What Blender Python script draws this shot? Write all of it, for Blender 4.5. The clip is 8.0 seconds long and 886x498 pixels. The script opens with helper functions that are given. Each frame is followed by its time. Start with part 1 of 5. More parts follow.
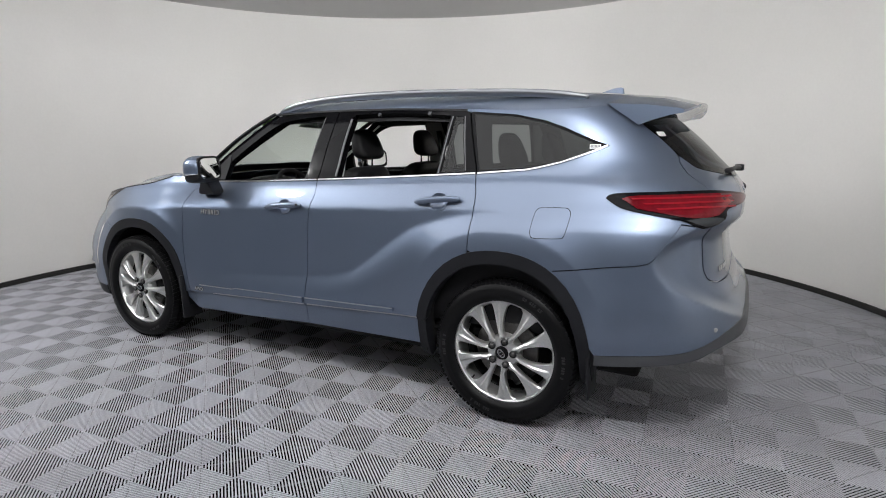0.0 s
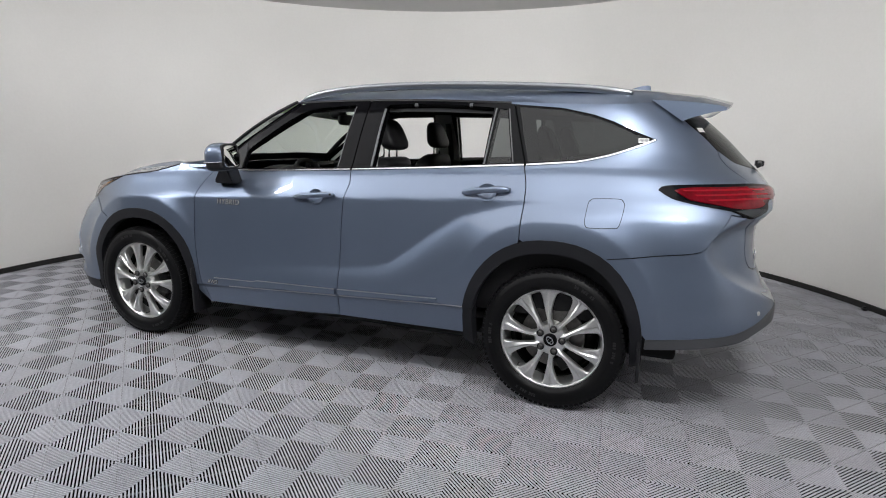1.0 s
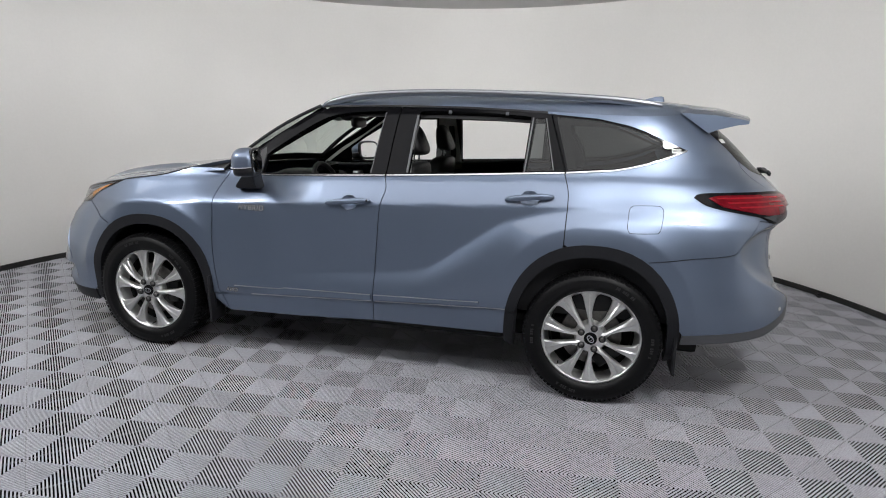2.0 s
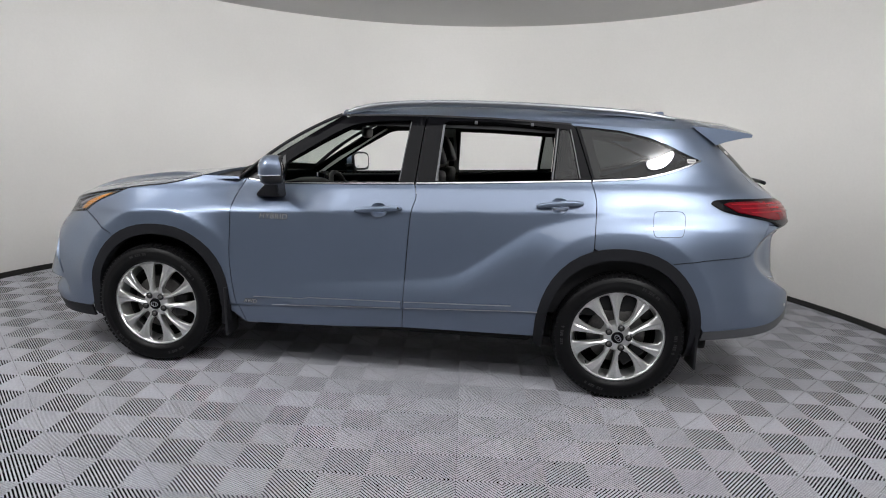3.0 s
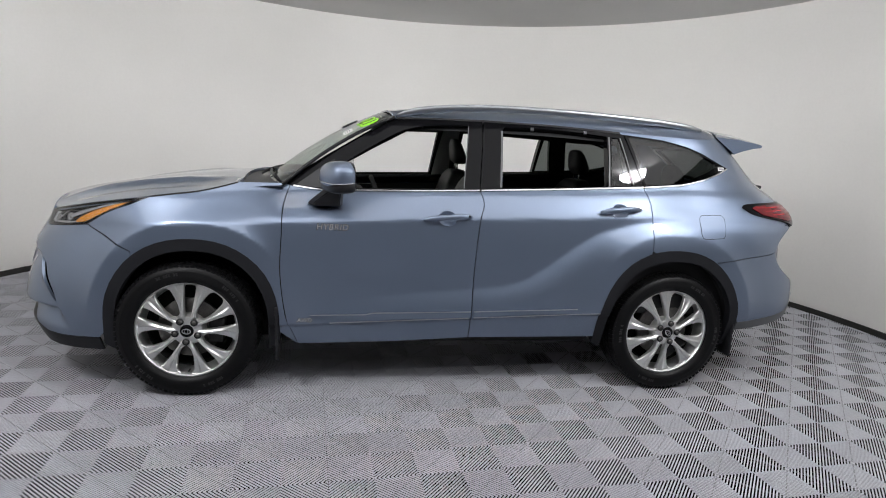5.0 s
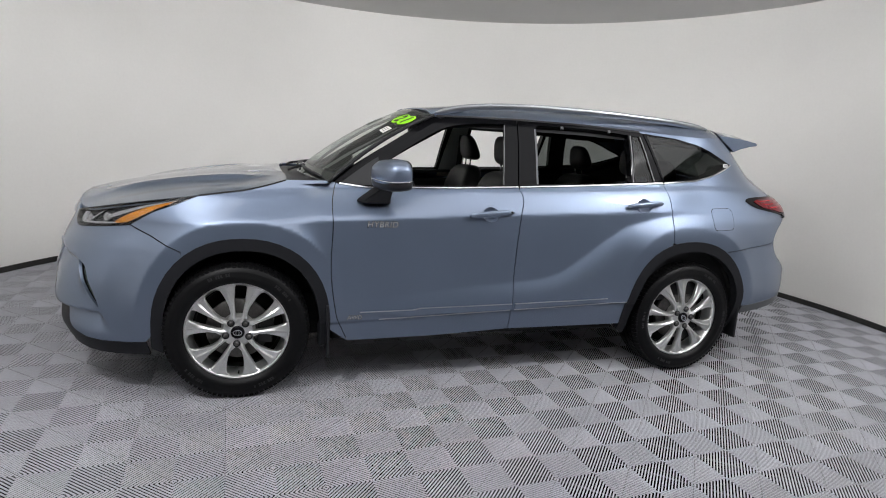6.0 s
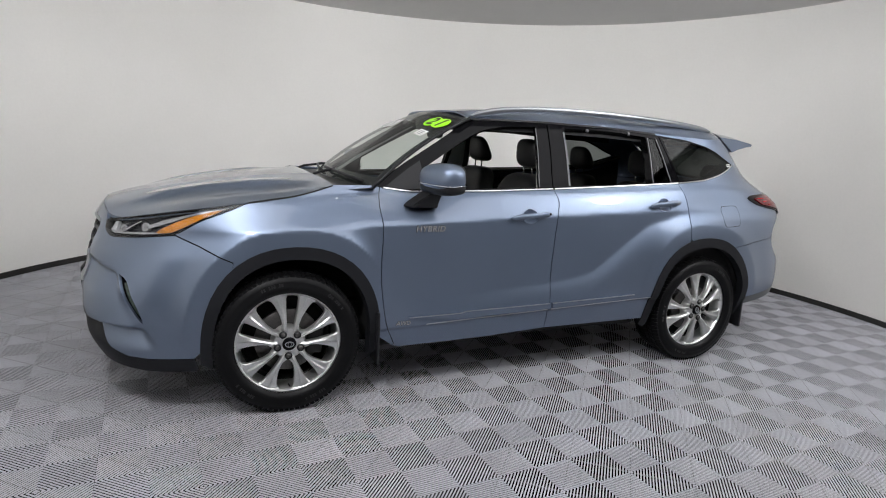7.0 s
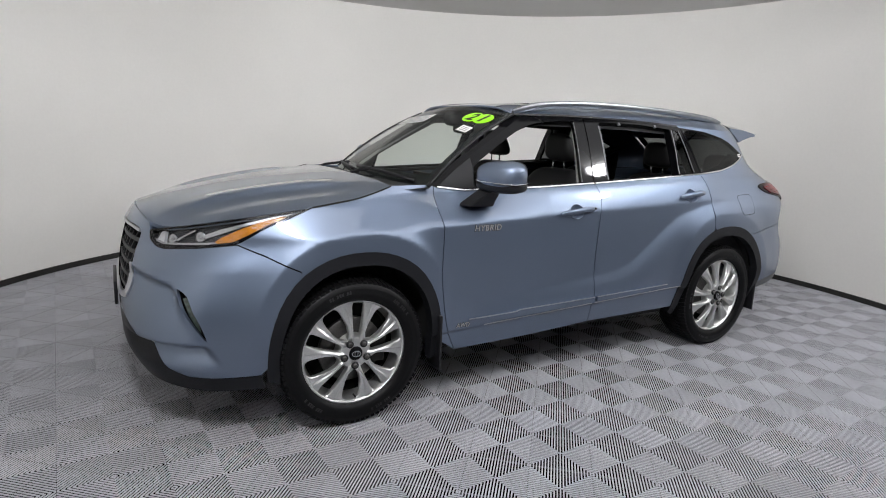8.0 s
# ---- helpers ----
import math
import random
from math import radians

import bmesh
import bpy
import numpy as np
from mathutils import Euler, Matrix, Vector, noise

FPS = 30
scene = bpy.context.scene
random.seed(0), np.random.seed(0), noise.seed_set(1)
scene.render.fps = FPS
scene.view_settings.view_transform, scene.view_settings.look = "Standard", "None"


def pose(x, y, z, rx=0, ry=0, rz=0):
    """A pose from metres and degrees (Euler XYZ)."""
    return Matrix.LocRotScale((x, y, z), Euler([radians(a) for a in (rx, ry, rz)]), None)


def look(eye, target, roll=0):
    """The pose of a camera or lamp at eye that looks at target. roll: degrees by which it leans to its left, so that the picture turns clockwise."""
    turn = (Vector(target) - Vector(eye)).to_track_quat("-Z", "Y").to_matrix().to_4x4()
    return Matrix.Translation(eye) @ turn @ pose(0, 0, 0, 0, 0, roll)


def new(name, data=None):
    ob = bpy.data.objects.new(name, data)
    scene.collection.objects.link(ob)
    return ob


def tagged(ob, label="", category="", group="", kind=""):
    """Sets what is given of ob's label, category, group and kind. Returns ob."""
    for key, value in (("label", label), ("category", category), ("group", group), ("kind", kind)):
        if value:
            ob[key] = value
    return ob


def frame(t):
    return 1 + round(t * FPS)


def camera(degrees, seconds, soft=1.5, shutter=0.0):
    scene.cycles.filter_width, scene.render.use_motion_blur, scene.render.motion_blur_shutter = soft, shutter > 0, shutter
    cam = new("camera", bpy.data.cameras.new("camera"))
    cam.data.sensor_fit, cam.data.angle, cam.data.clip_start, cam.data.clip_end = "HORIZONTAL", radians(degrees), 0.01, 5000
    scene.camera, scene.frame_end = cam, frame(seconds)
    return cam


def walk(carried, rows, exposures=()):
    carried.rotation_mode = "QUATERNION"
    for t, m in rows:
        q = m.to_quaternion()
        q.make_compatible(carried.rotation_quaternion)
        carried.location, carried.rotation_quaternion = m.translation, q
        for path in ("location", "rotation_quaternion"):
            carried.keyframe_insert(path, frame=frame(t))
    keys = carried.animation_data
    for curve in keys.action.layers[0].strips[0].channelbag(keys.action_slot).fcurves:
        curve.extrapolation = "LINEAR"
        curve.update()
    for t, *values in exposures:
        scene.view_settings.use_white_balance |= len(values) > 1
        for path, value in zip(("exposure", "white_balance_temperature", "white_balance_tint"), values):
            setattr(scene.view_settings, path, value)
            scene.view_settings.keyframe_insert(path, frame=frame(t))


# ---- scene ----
cam = camera(75.9, 8.0, 1.0)
PATH = [
    (0, (2.441, -3.465, 1.456), (1.524, -1.731, 1.067), -0.3),
    (0.5, (2.192, -3.556, 1.475), (1.373, -1.78, 1.057), 0.0),
    (1, (1.912, -3.746, 1.425), (1.207, -1.918, 1.025), 1.0),
    (1.5, (1.618, -3.92, 1.462), (1.036, -2.049, 1.062), 1.6),
    (1.7, (1.479, -3.942, 1.514), (0.959, -2.063, 1.067), 1.5),
    (2.8, (0.869, -4.173, 1.467), (0.6, -2.223, 1.114), 2.3),
    (3, (0.715, -4.178, 1.45), (0.518, -2.222, 1.084), 2.4),
    (3.5, (0.413, -4.187, 1.489), (0.336, -2.223, 1.117), 2.6),
    (4, (0.099, -4.228, 1.495), (0.147, -2.261, 1.136), 2.9),
    (4.5, (-0.244, -4.144, 1.477), (-0.048, -2.187, 1.115), 3.2),
    (6, (-1.245, -4.001, 1.483), (-0.672, -2.125, 1.093), 3.8),
    (6.5, (-1.597, -3.942, 1.489), (-0.908, -2.103, 1.108), 3.9),
    (7, (-1.858, -3.782, 1.482), (-1.062, -1.989, 1.095), 3.7),
    (7.5, (-2.184, -3.592, 1.52), (-1.273, -1.86, 1.107), 3.7),
    (8, (-2.415, -3.419, 1.486), (-1.426, -1.73, 1.076), 2.9),
]
walk(cam, [(t, look(eye, target, roll)) for t, eye, target, roll in PATH])


# ---- light ----
world = bpy.data.worlds.new("world")
scene.world = world
world.use_nodes = True
world.node_tree.nodes["Background"].inputs[0].default_value = (0.5, 0.5, 0.52, 1)
world.node_tree.nodes["Background"].inputs[1].default_value = 0.0
scene.view_settings.exposure = 0.0
LAMP, PANEL, WASH = 205.0, 1.8, 41.0      # emission of the round lamps, and of the added, unseen ceiling panel and wall washers
LAMP_AIM = (0.0, 1.2, 0.0)
WASH_AIM = (0.0, 4.0, 2.2)
LAMPS = [(-2.5, -2.6), (2.5, -2.6)]


# ---- materials ----
def material(name, colour, rough=0.5, metal=0.0, grain=0.0, grain_scale=60.0, blotch=0.0, blotch_scale=3.0,
             bump=0.0, bump_scale=200.0, coat=0.0, random_value=0.0, spec=0.5):
    m = bpy.data.materials.new(name)
    m.use_nodes = True
    nt = m.node_tree
    b = nt.nodes["Principled BSDF"]
    b.inputs["Base Color"].default_value = (*colour, 1)
    b.inputs["Roughness"].default_value = rough
    b.inputs["Metallic"].default_value = metal
    b.inputs["Specular IOR Level"].default_value = spec
    b.inputs["Coat Weight"].default_value = coat
    b.inputs["Coat Roughness"].default_value = 0.04
    co = nt.nodes.new("ShaderNodeTexCoord")
    last = None
    for amount, scale, detail in ((grain, grain_scale, 4), (blotch, blotch_scale, 3)):
        if not amount:
            continue
        n = nt.nodes.new("ShaderNodeTexNoise")
        n.inputs["Scale"].default_value, n.inputs["Detail"].default_value = scale, detail
        nt.links.new(co.outputs["Object"], n.inputs["Vector"])
        r = nt.nodes.new("ShaderNodeMapRange")
        r.inputs[1].default_value, r.inputs[2].default_value = 0.3, 0.7
        r.inputs[3].default_value, r.inputs[4].default_value = 1 - amount, 1 + amount
        nt.links.new(n.outputs["Fac"], r.inputs[0])
        h = nt.nodes.new("ShaderNodeHueSaturation")
        h.inputs["Color"].default_value = (*colour, 1)
        if last:
            nt.links.new(last, h.inputs["Color"])
        nt.links.new(r.outputs[0], h.inputs["Value"])
        last = h.outputs["Color"]
    if random_value:
        info = nt.nodes.new("ShaderNodeObjectInfo")
        r = nt.nodes.new("ShaderNodeMapRange")
        r.inputs[3].default_value, r.inputs[4].default_value = 1 - random_value, 1 + random_value
        nt.links.new(info.outputs["Random"], r.inputs[0])
        h = nt.nodes.new("ShaderNodeHueSaturation")
        h.inputs["Color"].default_value = (*colour, 1)
        if last:
            nt.links.new(last, h.inputs["Color"])
        nt.links.new(r.outputs[0], h.inputs["Value"])
        last = h.outputs["Color"]
    if last:
        nt.links.new(last, b.inputs["Base Color"])
    if bump:
        n = nt.nodes.new("ShaderNodeTexNoise")
        n.inputs["Scale"].default_value, n.inputs["Detail"].default_value = bump_scale, 3
        nt.links.new(co.outputs["Object"], n.inputs["Vector"])
        k = nt.nodes.new("ShaderNodeBump")
        k.inputs["Strength"].default_value, k.inputs["Distance"].default_value = bump, 0.002
        nt.links.new(n.outputs["Fac"], k.inputs["Height"])
        nt.links.new(k.outputs[0], b.inputs["Normal"])
    return m


def glass(name, colour, rough=0.0, rise=5.0):
    """A thin pane: a tinted see-through layer with a mirror-like surface on it."""
    m = bpy.data.materials.new(name)
    m.use_nodes = True
    nt = m.node_tree
    nt.nodes.remove(nt.nodes["Principled BSDF"])
    clear = nt.nodes.new("ShaderNodeBsdfTransparent")
    clear.inputs[0].default_value = (*colour, 1)
    gloss = nt.nodes.new("ShaderNodeBsdfGlossy")
    gloss.inputs["Roughness"].default_value = rough
    face = nt.nodes.new("ShaderNodeLayerWeight")
    power = nt.nodes.new("ShaderNodeMath")
    power.operation, power.inputs[1].default_value = "POWER", rise
    fres = nt.nodes.new("ShaderNodeMapRange")
    fres.inputs[3].default_value, fres.inputs[4].default_value = 0.042, 0.7
    nt.links.new(face.outputs["Facing"], power.inputs[0])
    nt.links.new(power.outputs[0], fres.inputs[0])
    join = nt.nodes.new("ShaderNodeMixShader")
    nt.links.new(fres.outputs[0], join.inputs[0])
    nt.links.new(clear.outputs[0], join.inputs[1])
    nt.links.new(gloss.outputs[0], join.inputs[2])
    nt.links.new(join.outputs[0], nt.nodes["Material Output"].inputs[0])
    return m


def glow(name, colour, strength):
    m = bpy.data.materials.new(name)
    m.use_nodes = True
    b = m.node_tree.nodes["Principled BSDF"]
    b.inputs["Base Color"].default_value = (0.8, 0.8, 0.8, 1)
    b.inputs["Emission Color"].default_value = (*colour, 1)
    b.inputs["Emission Strength"].default_value = strength
    return m


PAINT = material("blue_grey_paint", (0.184, 0.229, 0.315), 0.45, 0.90, grain=0.10, grain_scale=900, blotch=0.02, coat=1.0)
WALL = material("white_wall_paint", (0.82, 0.805, 0.775), 0.6, grain=0.012, grain_scale=40, blotch=0.03, blotch_scale=0.7, bump=0.05, bump_scale=90)
CEILING = material("grey_ceiling_paint", (0.60, 0.595, 0.585), 0.75, grain=0.015, grain_scale=30, blotch=0.03, blotch_scale=0.5)
DARK_WALL = material("dark_grey_wall", (0.05, 0.05, 0.052), 0.7, blotch=0.15, blotch_scale=1.0)
BAY_WALL = material("grey_bay_wall", (0.25, 0.25, 0.255), 0.7, blotch=0.1, blotch_scale=0.8)
BASE_BLACK = material("black_rubber_base", (0.018, 0.017, 0.016), 0.45, blotch=0.3, blotch_scale=4)
TILE = material("grey_floor_plastic", (0.50, 0.505, 0.545), 0.5, spec=0.3, grain=0.10, grain_scale=70, blotch=0.12, blotch_scale=2.2, random_value=0.05)
SPINE = material("grey_floor_spine", (0.09, 0.09, 0.092), 0.6, grain=0.1, grain_scale=70)
UNDER = material("black_floor_gap_shade", (0.005, 0.005, 0.0055), 0.9, spec=0.02)
CLADDING = material("dark_grey_cladding", (0.011, 0.0115, 0.014), 0.5, spec=0.25, grain=0.1, grain_scale=300, bump=0.1, bump_scale=700)
GLOSS_BLACK = material("gloss_black", (0.005, 0.005, 0.006), 0.05, spec=0.12)
PILLAR_GREY = material("grey_pillar_plastic", (0.42, 0.42, 0.41), 0.7, grain=0.1, grain_scale=250)
LIP = material("grey_lip_plastic", (0.075, 0.078, 0.085), 0.4, grain=0.08, grain_scale=300)
SEAL = material("grey_window_seal", (0.13, 0.132, 0.138), 0.5, 0.2)
RAIL = material("satin_grey_rail", (0.30, 0.31, 0.33), 0.36, 1.0)
SATIN_BLACK = material("satin_black_plastic", (0.009, 0.009, 0.011), 0.45, spec=0.4, grain=0.15, grain_scale=200)
LINER = material("black_liner", (0.006, 0.006, 0.006), 0.9)
RUBBER = material("tyre_rubber", (0.0035, 0.0035, 0.004), 0.46, spec=0.2, grain=0.25, grain_scale=90, bump=0.15, bump_scale=300)
SIDEWALL = material("raised_rubber", (0.014, 0.014, 0.0145), 0.5)
CHROME = material("chrome", (0.62, 0.62, 0.64), 0.14, 1.0)
SATIN_CHROME = material("satin_silver", (0.52, 0.53, 0.56), 0.30, 1.0)
ALLOY = material("silver_alloy", (0.76, 0.76, 0.75), 0.36, 0.95, grain=0.06, grain_scale=120)
ALLOY_DARK = material("shade_dark_alloy", (0.03, 0.03, 0.03), 0.45, 0.8)
STEEL = material("brake_steel", (0.13, 0.125, 0.12), 0.4, 0.9, grain=0.15, grain_scale=80)
LEATHER = material("black_leather", (0.011, 0.011, 0.012), 0.5, spec=0.35, grain=0.12, grain_scale=90, bump=0.35, bump_scale=350)
TRIM = material("black_interior_plastic", (0.007, 0.007, 0.008), 0.55, spec=0.35, grain=0.15, grain_scale=200, bump=0.2, bump_scale=500)
LINING = material("black_headliner", (0.03, 0.03, 0.032), 0.9, grain=0.08, grain_scale=300)
CARPET = material("black_carpet", (0.012, 0.012, 0.012), 0.95, grain=0.2, grain_scale=400)
CLEAR_GLASS = glass("clear_green_glass", (0.76, 0.83, 0.78), rise=3.2)
TINTED = glass("dark_tinted_glass", (0.17, 0.185, 0.18))
LENS = glass("clear_lamp_lens", (0.93, 0.93, 0.94))
RED = material("red_lamp_lens", (0.12, 0.0015, 0.006), 0.08, spec=0.5, blotch=0.25, blotch_scale=25)
RED_BRIGHT = material("bright_red_lamp", (0.24, 0.004, 0.011), 0.2)
AMBER = material("amber_reflector", (0.55, 0.20, 0.01), 0.2, coat=1.0, blotch=0.25, blotch_scale=40)
SILVER_BOWL = material("lamp_bowl_silver", (0.55, 0.56, 0.58), 0.18, 1.0)
GREY_BOWL = material("lamp_housing_grey", (0.055, 0.058, 0.064), 0.25, 0.5)
FOG_GLASS = material("fog_lamp_glass", (0.05, 0.07, 0.06), 0.08, coat=1.0, blotch=0.5, blotch_scale=60)
LIGHT_BAR = material("white_light_bar", (0.50, 0.51, 0.53), 0.25, coat=0.5)
BADGE_SILVER = material("badge_silver", (0.46, 0.47, 0.49), 0.28, 0.2)
LIME = material("lime_sticker", (0.36, 0.90, 0.02), 0.5)
PAPER = material("white_paper", (0.78, 0.78, 0.76), 0.7, grain=0.03, grain_scale=120)
INK = material("black_ink", (0.01, 0.01, 0.012), 0.5)
INK_GREY = material("grey_ink", (0.25, 0.25, 0.26), 0.6)
MIRROR = material("mirror_glass", (0.9, 0.9, 0.9), 0.01, 1.0)
LAMP_GLOW = glow("lamp_diffuser", (0.985, 0.985, 1.0), LAMP)
WASH_GLOW = glow("fill_softbox_diffuser", (0.985, 0.985, 1.0), WASH)
PANEL_GLOW = glow("fill_panel_diffuser", (0.985, 0.985, 1.0), PANEL)
LAMP_BODY = material("white_lamp_body", (0.7, 0.7, 0.7), 0.5)


# ---- mesh helpers ----
def curve(*pts):
    """A smooth curve through (x, value) pairs, with no overshoot; flat past its ends."""
    xs, ys = [p[0] for p in pts], [p[1] for p in pts]
    n = len(xs)
    d = [(ys[i + 1] - ys[i]) / (xs[i + 1] - xs[i]) for i in range(n - 1)]
    m = [d[0]] + [0.0 if d[i - 1] * d[i] <= 0 else 2 * d[i - 1] * d[i] / (d[i - 1] + d[i]) for i in range(1, n - 1)] + [d[-1]]

    def f(x):
        if x <= xs[0]:
            return ys[0]
        if x >= xs[-1]:
            return ys[-1]
        i = 0
        while x > xs[i + 1]:
            i += 1
        h = xs[i + 1] - xs[i]
        t = (x - xs[i]) / h
        return (ys[i] * (1 + 2 * t) * (1 - t) ** 2 + h * m[i] * t * (1 - t) ** 2
                + ys[i + 1] * t * t * (3 - 2 * t) + h * m[i + 1] * t * t * (t - 1))
    return f


def smooth(t):
    t = min(1.0, max(0.0, t))
    return t * t * (3 - 2 * t)


def finish(bm, name, mat, parent=None, label="", flat=False, normals=None):
    me = bpy.data.meshes.new(name)
    bm.to_mesh(me)
    bm.free()
    me.materials.append(mat)
    for p in me.polygons:
        p.use_smooth = not flat
    ob = new(name, me)
    if parent is not None:
        ob.parent = parent
    if label:
        tagged(ob, label)
    return ob


def part(name, bm, mat, parent, label="", flat=False):
    return finish(bm, name, mat, parent, label, flat)


def thing(name, label, category, group="", kind=""):
    return tagged(new(name), label, category, group, kind)


def box(bm, lo, hi, bevel=0.0, m=None):
    """An upright box from corner lo to corner hi, bevelled, put through the matrix m."""
    size = [b - a for a, b in zip(lo, hi)]
    mid = [(a + b) / 2 for a, b in zip(lo, hi)]
    mat = Matrix.Translation(mid) @ Matrix.Diagonal((*size, 1))
    r = bmesh.ops.create_cube(bm, size=1, matrix=mat)
    vs = r["verts"]
    if bevel:
        es = list({e for v in vs for e in v.link_edges})
        vs = list({v for v in vs})
        g = bmesh.ops.bevel(bm, geom=es, offset=bevel, segments=2, profile=0.6, affect="EDGES")
        vs = list({v for f in g["faces"] for v in f.verts} | {v for v in vs if v.is_valid})
        seen, todo = set(vs), list(vs)
        while todo:
            v = todo.pop()
            for e in v.link_edges:
                o = e.other_vert(v)
                if o not in seen:
                    seen.add(o)
                    todo.append(o)
        vs = list(seen)
    if m is not None:
        bmesh.ops.transform(bm, matrix=m, verts=vs)
    return vs


def lathe(bm, profile, steps=48, axis="Y", centre=(0, 0, 0), closed=False):
    """Turns a profile of (radius, along) pairs round an axis."""
    rings = []
    for r, a in profile:
        ring = []
        for k in range(steps):
            t = 2 * math.pi * k / steps
            c, s = r * math.cos(t), r * math.sin(t)
            p = {"Y": (c, a, s), "Z": (c, s, a), "X": (a, c, s)}[axis]
            ring.append(bm.verts.new((p[0] + centre[0], p[1] + centre[1], p[2] + centre[2])))
        rings.append(ring)
    pairs = list(zip(rings, rings[1:])) + ([(rings[-1], rings[0])] if closed else [])
    for a, b in pairs:
        for k in range(steps):
            bm.faces.new((a[k], a[(k + 1) % steps], b[(k + 1) % steps], b[k]))
    if not closed:
        for ring in (rings[0], rings[-1]):
            if (ring[0].co - ring[steps // 2].co).length > 1e-5 and (ring is rings[0] and profile[0][0] < 0.02 or ring is rings[-1] and profile[-1][0] < 0.02):
                bm.faces.new(ring)
    bmesh.ops.recalc_face_normals(bm, faces=bm.faces)


def sweep(bm, path, section, up=(0, 0, 1), scale=None, cap=True):
    """Sweeps a closed section of (across, upward) pairs along a list of points."""
    path = [Vector(p) for p in path]
    rings = []
    for i, p in enumerate(path):
        t = (path[min(i + 1, len(path) - 1)] - path[max(i - 1, 0)]).normalized()
        side = t.cross(Vector(up)).normalized()
        top = side.cross(t).normalized()
        k = scale(i / (len(path) - 1)) if scale else 1.0
        rings.append([bm.verts.new(p + side * a * k + top * b * k) for a, b in section])
    n = len(section)
    for a, b in zip(rings, rings[1:]):
        for k in range(n):
            bm.faces.new((a[k], a[(k + 1) % n], b[(k + 1) % n], b[k]))
    if cap:
        bm.faces.new(rings[0])
        bm.faces.new(rings[-1])
    bmesh.ops.recalc_face_normals(bm, faces=bm.faces)


def oval(a, b, n=10):
    return [(a * math.cos(2 * math.pi * k / n), b * math.sin(2 * math.pi * k / n)) for k in range(n)]


def spline(pts, n=8):
    """A smooth open line through points of two or three numbers."""
    v = [Vector(p) for p in pts]
    out = []
    for i in range(len(v) - 1):
        p0, p1, p2, p3 = v[max(i - 1, 0)], v[i], v[i + 1], v[min(i + 2, len(v) - 1)]
        for k in range(n):
            t = k / n
            out.append(0.5 * ((2 * p1) + (p2 - p0) * t + (2 * p0 - 5 * p1 + 4 * p2 - p3) * t * t + (3 * p1 - p0 - 3 * p2 + p3) * t ** 3))
    out.append(v[-1])
    return out


def flat_cut(outline, holes, step):
    """A flat sheet inside an outline, less its holes, cut into a fine grid."""
    bm = bmesh.new()
    for loop in (outline, *holes):
        pts = []
        n = len(loop)
        for i in range(n):
            a, b = Vector(loop[i][:2]), Vector(loop[(i + 1) % n][:2])
            k = max(1, int((b - a).length / step + 0.5))
            pts += [a + (b - a) * j / k for j in range(k)]
        vs = [bm.verts.new((p[0], p[1], 0)) for p in pts]
        for i in range(len(vs)):
            bm.edges.new((vs[i], vs[(i + 1) % len(vs)]))
    bmesh.ops.triangle_fill(bm, edges=bm.edges[:], use_beauty=True, normal=(0, 0, 1))
    for axis in (0, 1):
        lo = min(v.co[axis] for v in bm.verts)
        hi = max(v.co[axis] for v in bm.verts)
        for k in range(math.floor(lo / step) + 1, math.ceil(hi / step)):
            co, no = [0, 0, 0], [0, 0, 0]
            co[axis], no[axis] = k * step, 1
            bmesh.ops.bisect_plane(bm, geom=bm.verts[:] + bm.edges[:] + bm.faces[:], dist=1e-5, plane_co=co, plane_no=no)
    bmesh.ops.remove_doubles(bm, verts=bm.verts[:], dist=2e-4)
    return bm


def sheet(name, outline, surface, mat, parent, label="", holes=(), step=0.04, lift=0.0, depth=0.014, mirror=False, both=False):
    """A panel that follows surface(u, v) -> (point, outward normal) inside an outline; its rim is turned inwards by depth.
    mirror: on the other side of the car; both: on both sides, as one mesh."""
    bm = flat_cut(outline, holes, step)
    bm.verts.index_update()
    pts, nor = [], []
    for v in bm.verts:
        p, n = surface(v.co.x, v.co.y)
        pts.append(p + n * lift)
        nor.append(n)
    faces = [[v.index for v in f.verts] for f in bm.faces]
    rim = []
    for e in bm.edges:
        if len(e.link_faces) == 1:
            l = next(l for l in e.link_faces[0].loops if l.edge == e)
            rim.append((l.vert.index, l.link_loop_next.vert.index))
    bm.free()
    f = faces[0]
    if (pts[f[1]] - pts[f[0]]).cross(pts[f[2]] - pts[f[1]]).dot(nor[f[0]]) < 0:
        faces = [f[::-1] for f in faces]
        rim = [(b, a) for a, b in rim]
    if depth:
        low = {}
        for a, b in rim:
            for k in (a, b):
                if k not in low:
                    low[k] = len(pts)
                    pts.append(pts[k] - nor[k] * depth)
                    nor.append(nor[k])
            faces.append([b, a, low[a], low[b]])
    if mirror or both:
        mp = [Vector((p.x, -p.y, p.z)) for p in pts]
        mn = [Vector((n.x, -n.y, n.z)) for n in nor]
        if both:
            k = len(pts)
            faces = faces + [[i + k for i in f[::-1]] for f in faces]
            pts, nor = pts + mp, nor + mn
        else:
            faces, pts, nor = [f[::-1] for f in faces], mp, mn
    me = bpy.data.meshes.new(name)
    me.from_pydata(pts, [], faces)
    me.materials.append(mat)
    me.polygons.foreach_set("use_smooth", [True] * len(me.polygons))
    me.update()
    loops = []
    for p in me.polygons:
        for i in p.vertices:
            loops.append(nor[i] if p.normal.dot(nor[i]) > 0.35 else p.normal.copy())
    me.normals_split_custom_set(loops)
    ob = new(name, me)
    if parent is not None:
        ob.parent = parent
    if label:
        tagged(ob, label)
    return ob


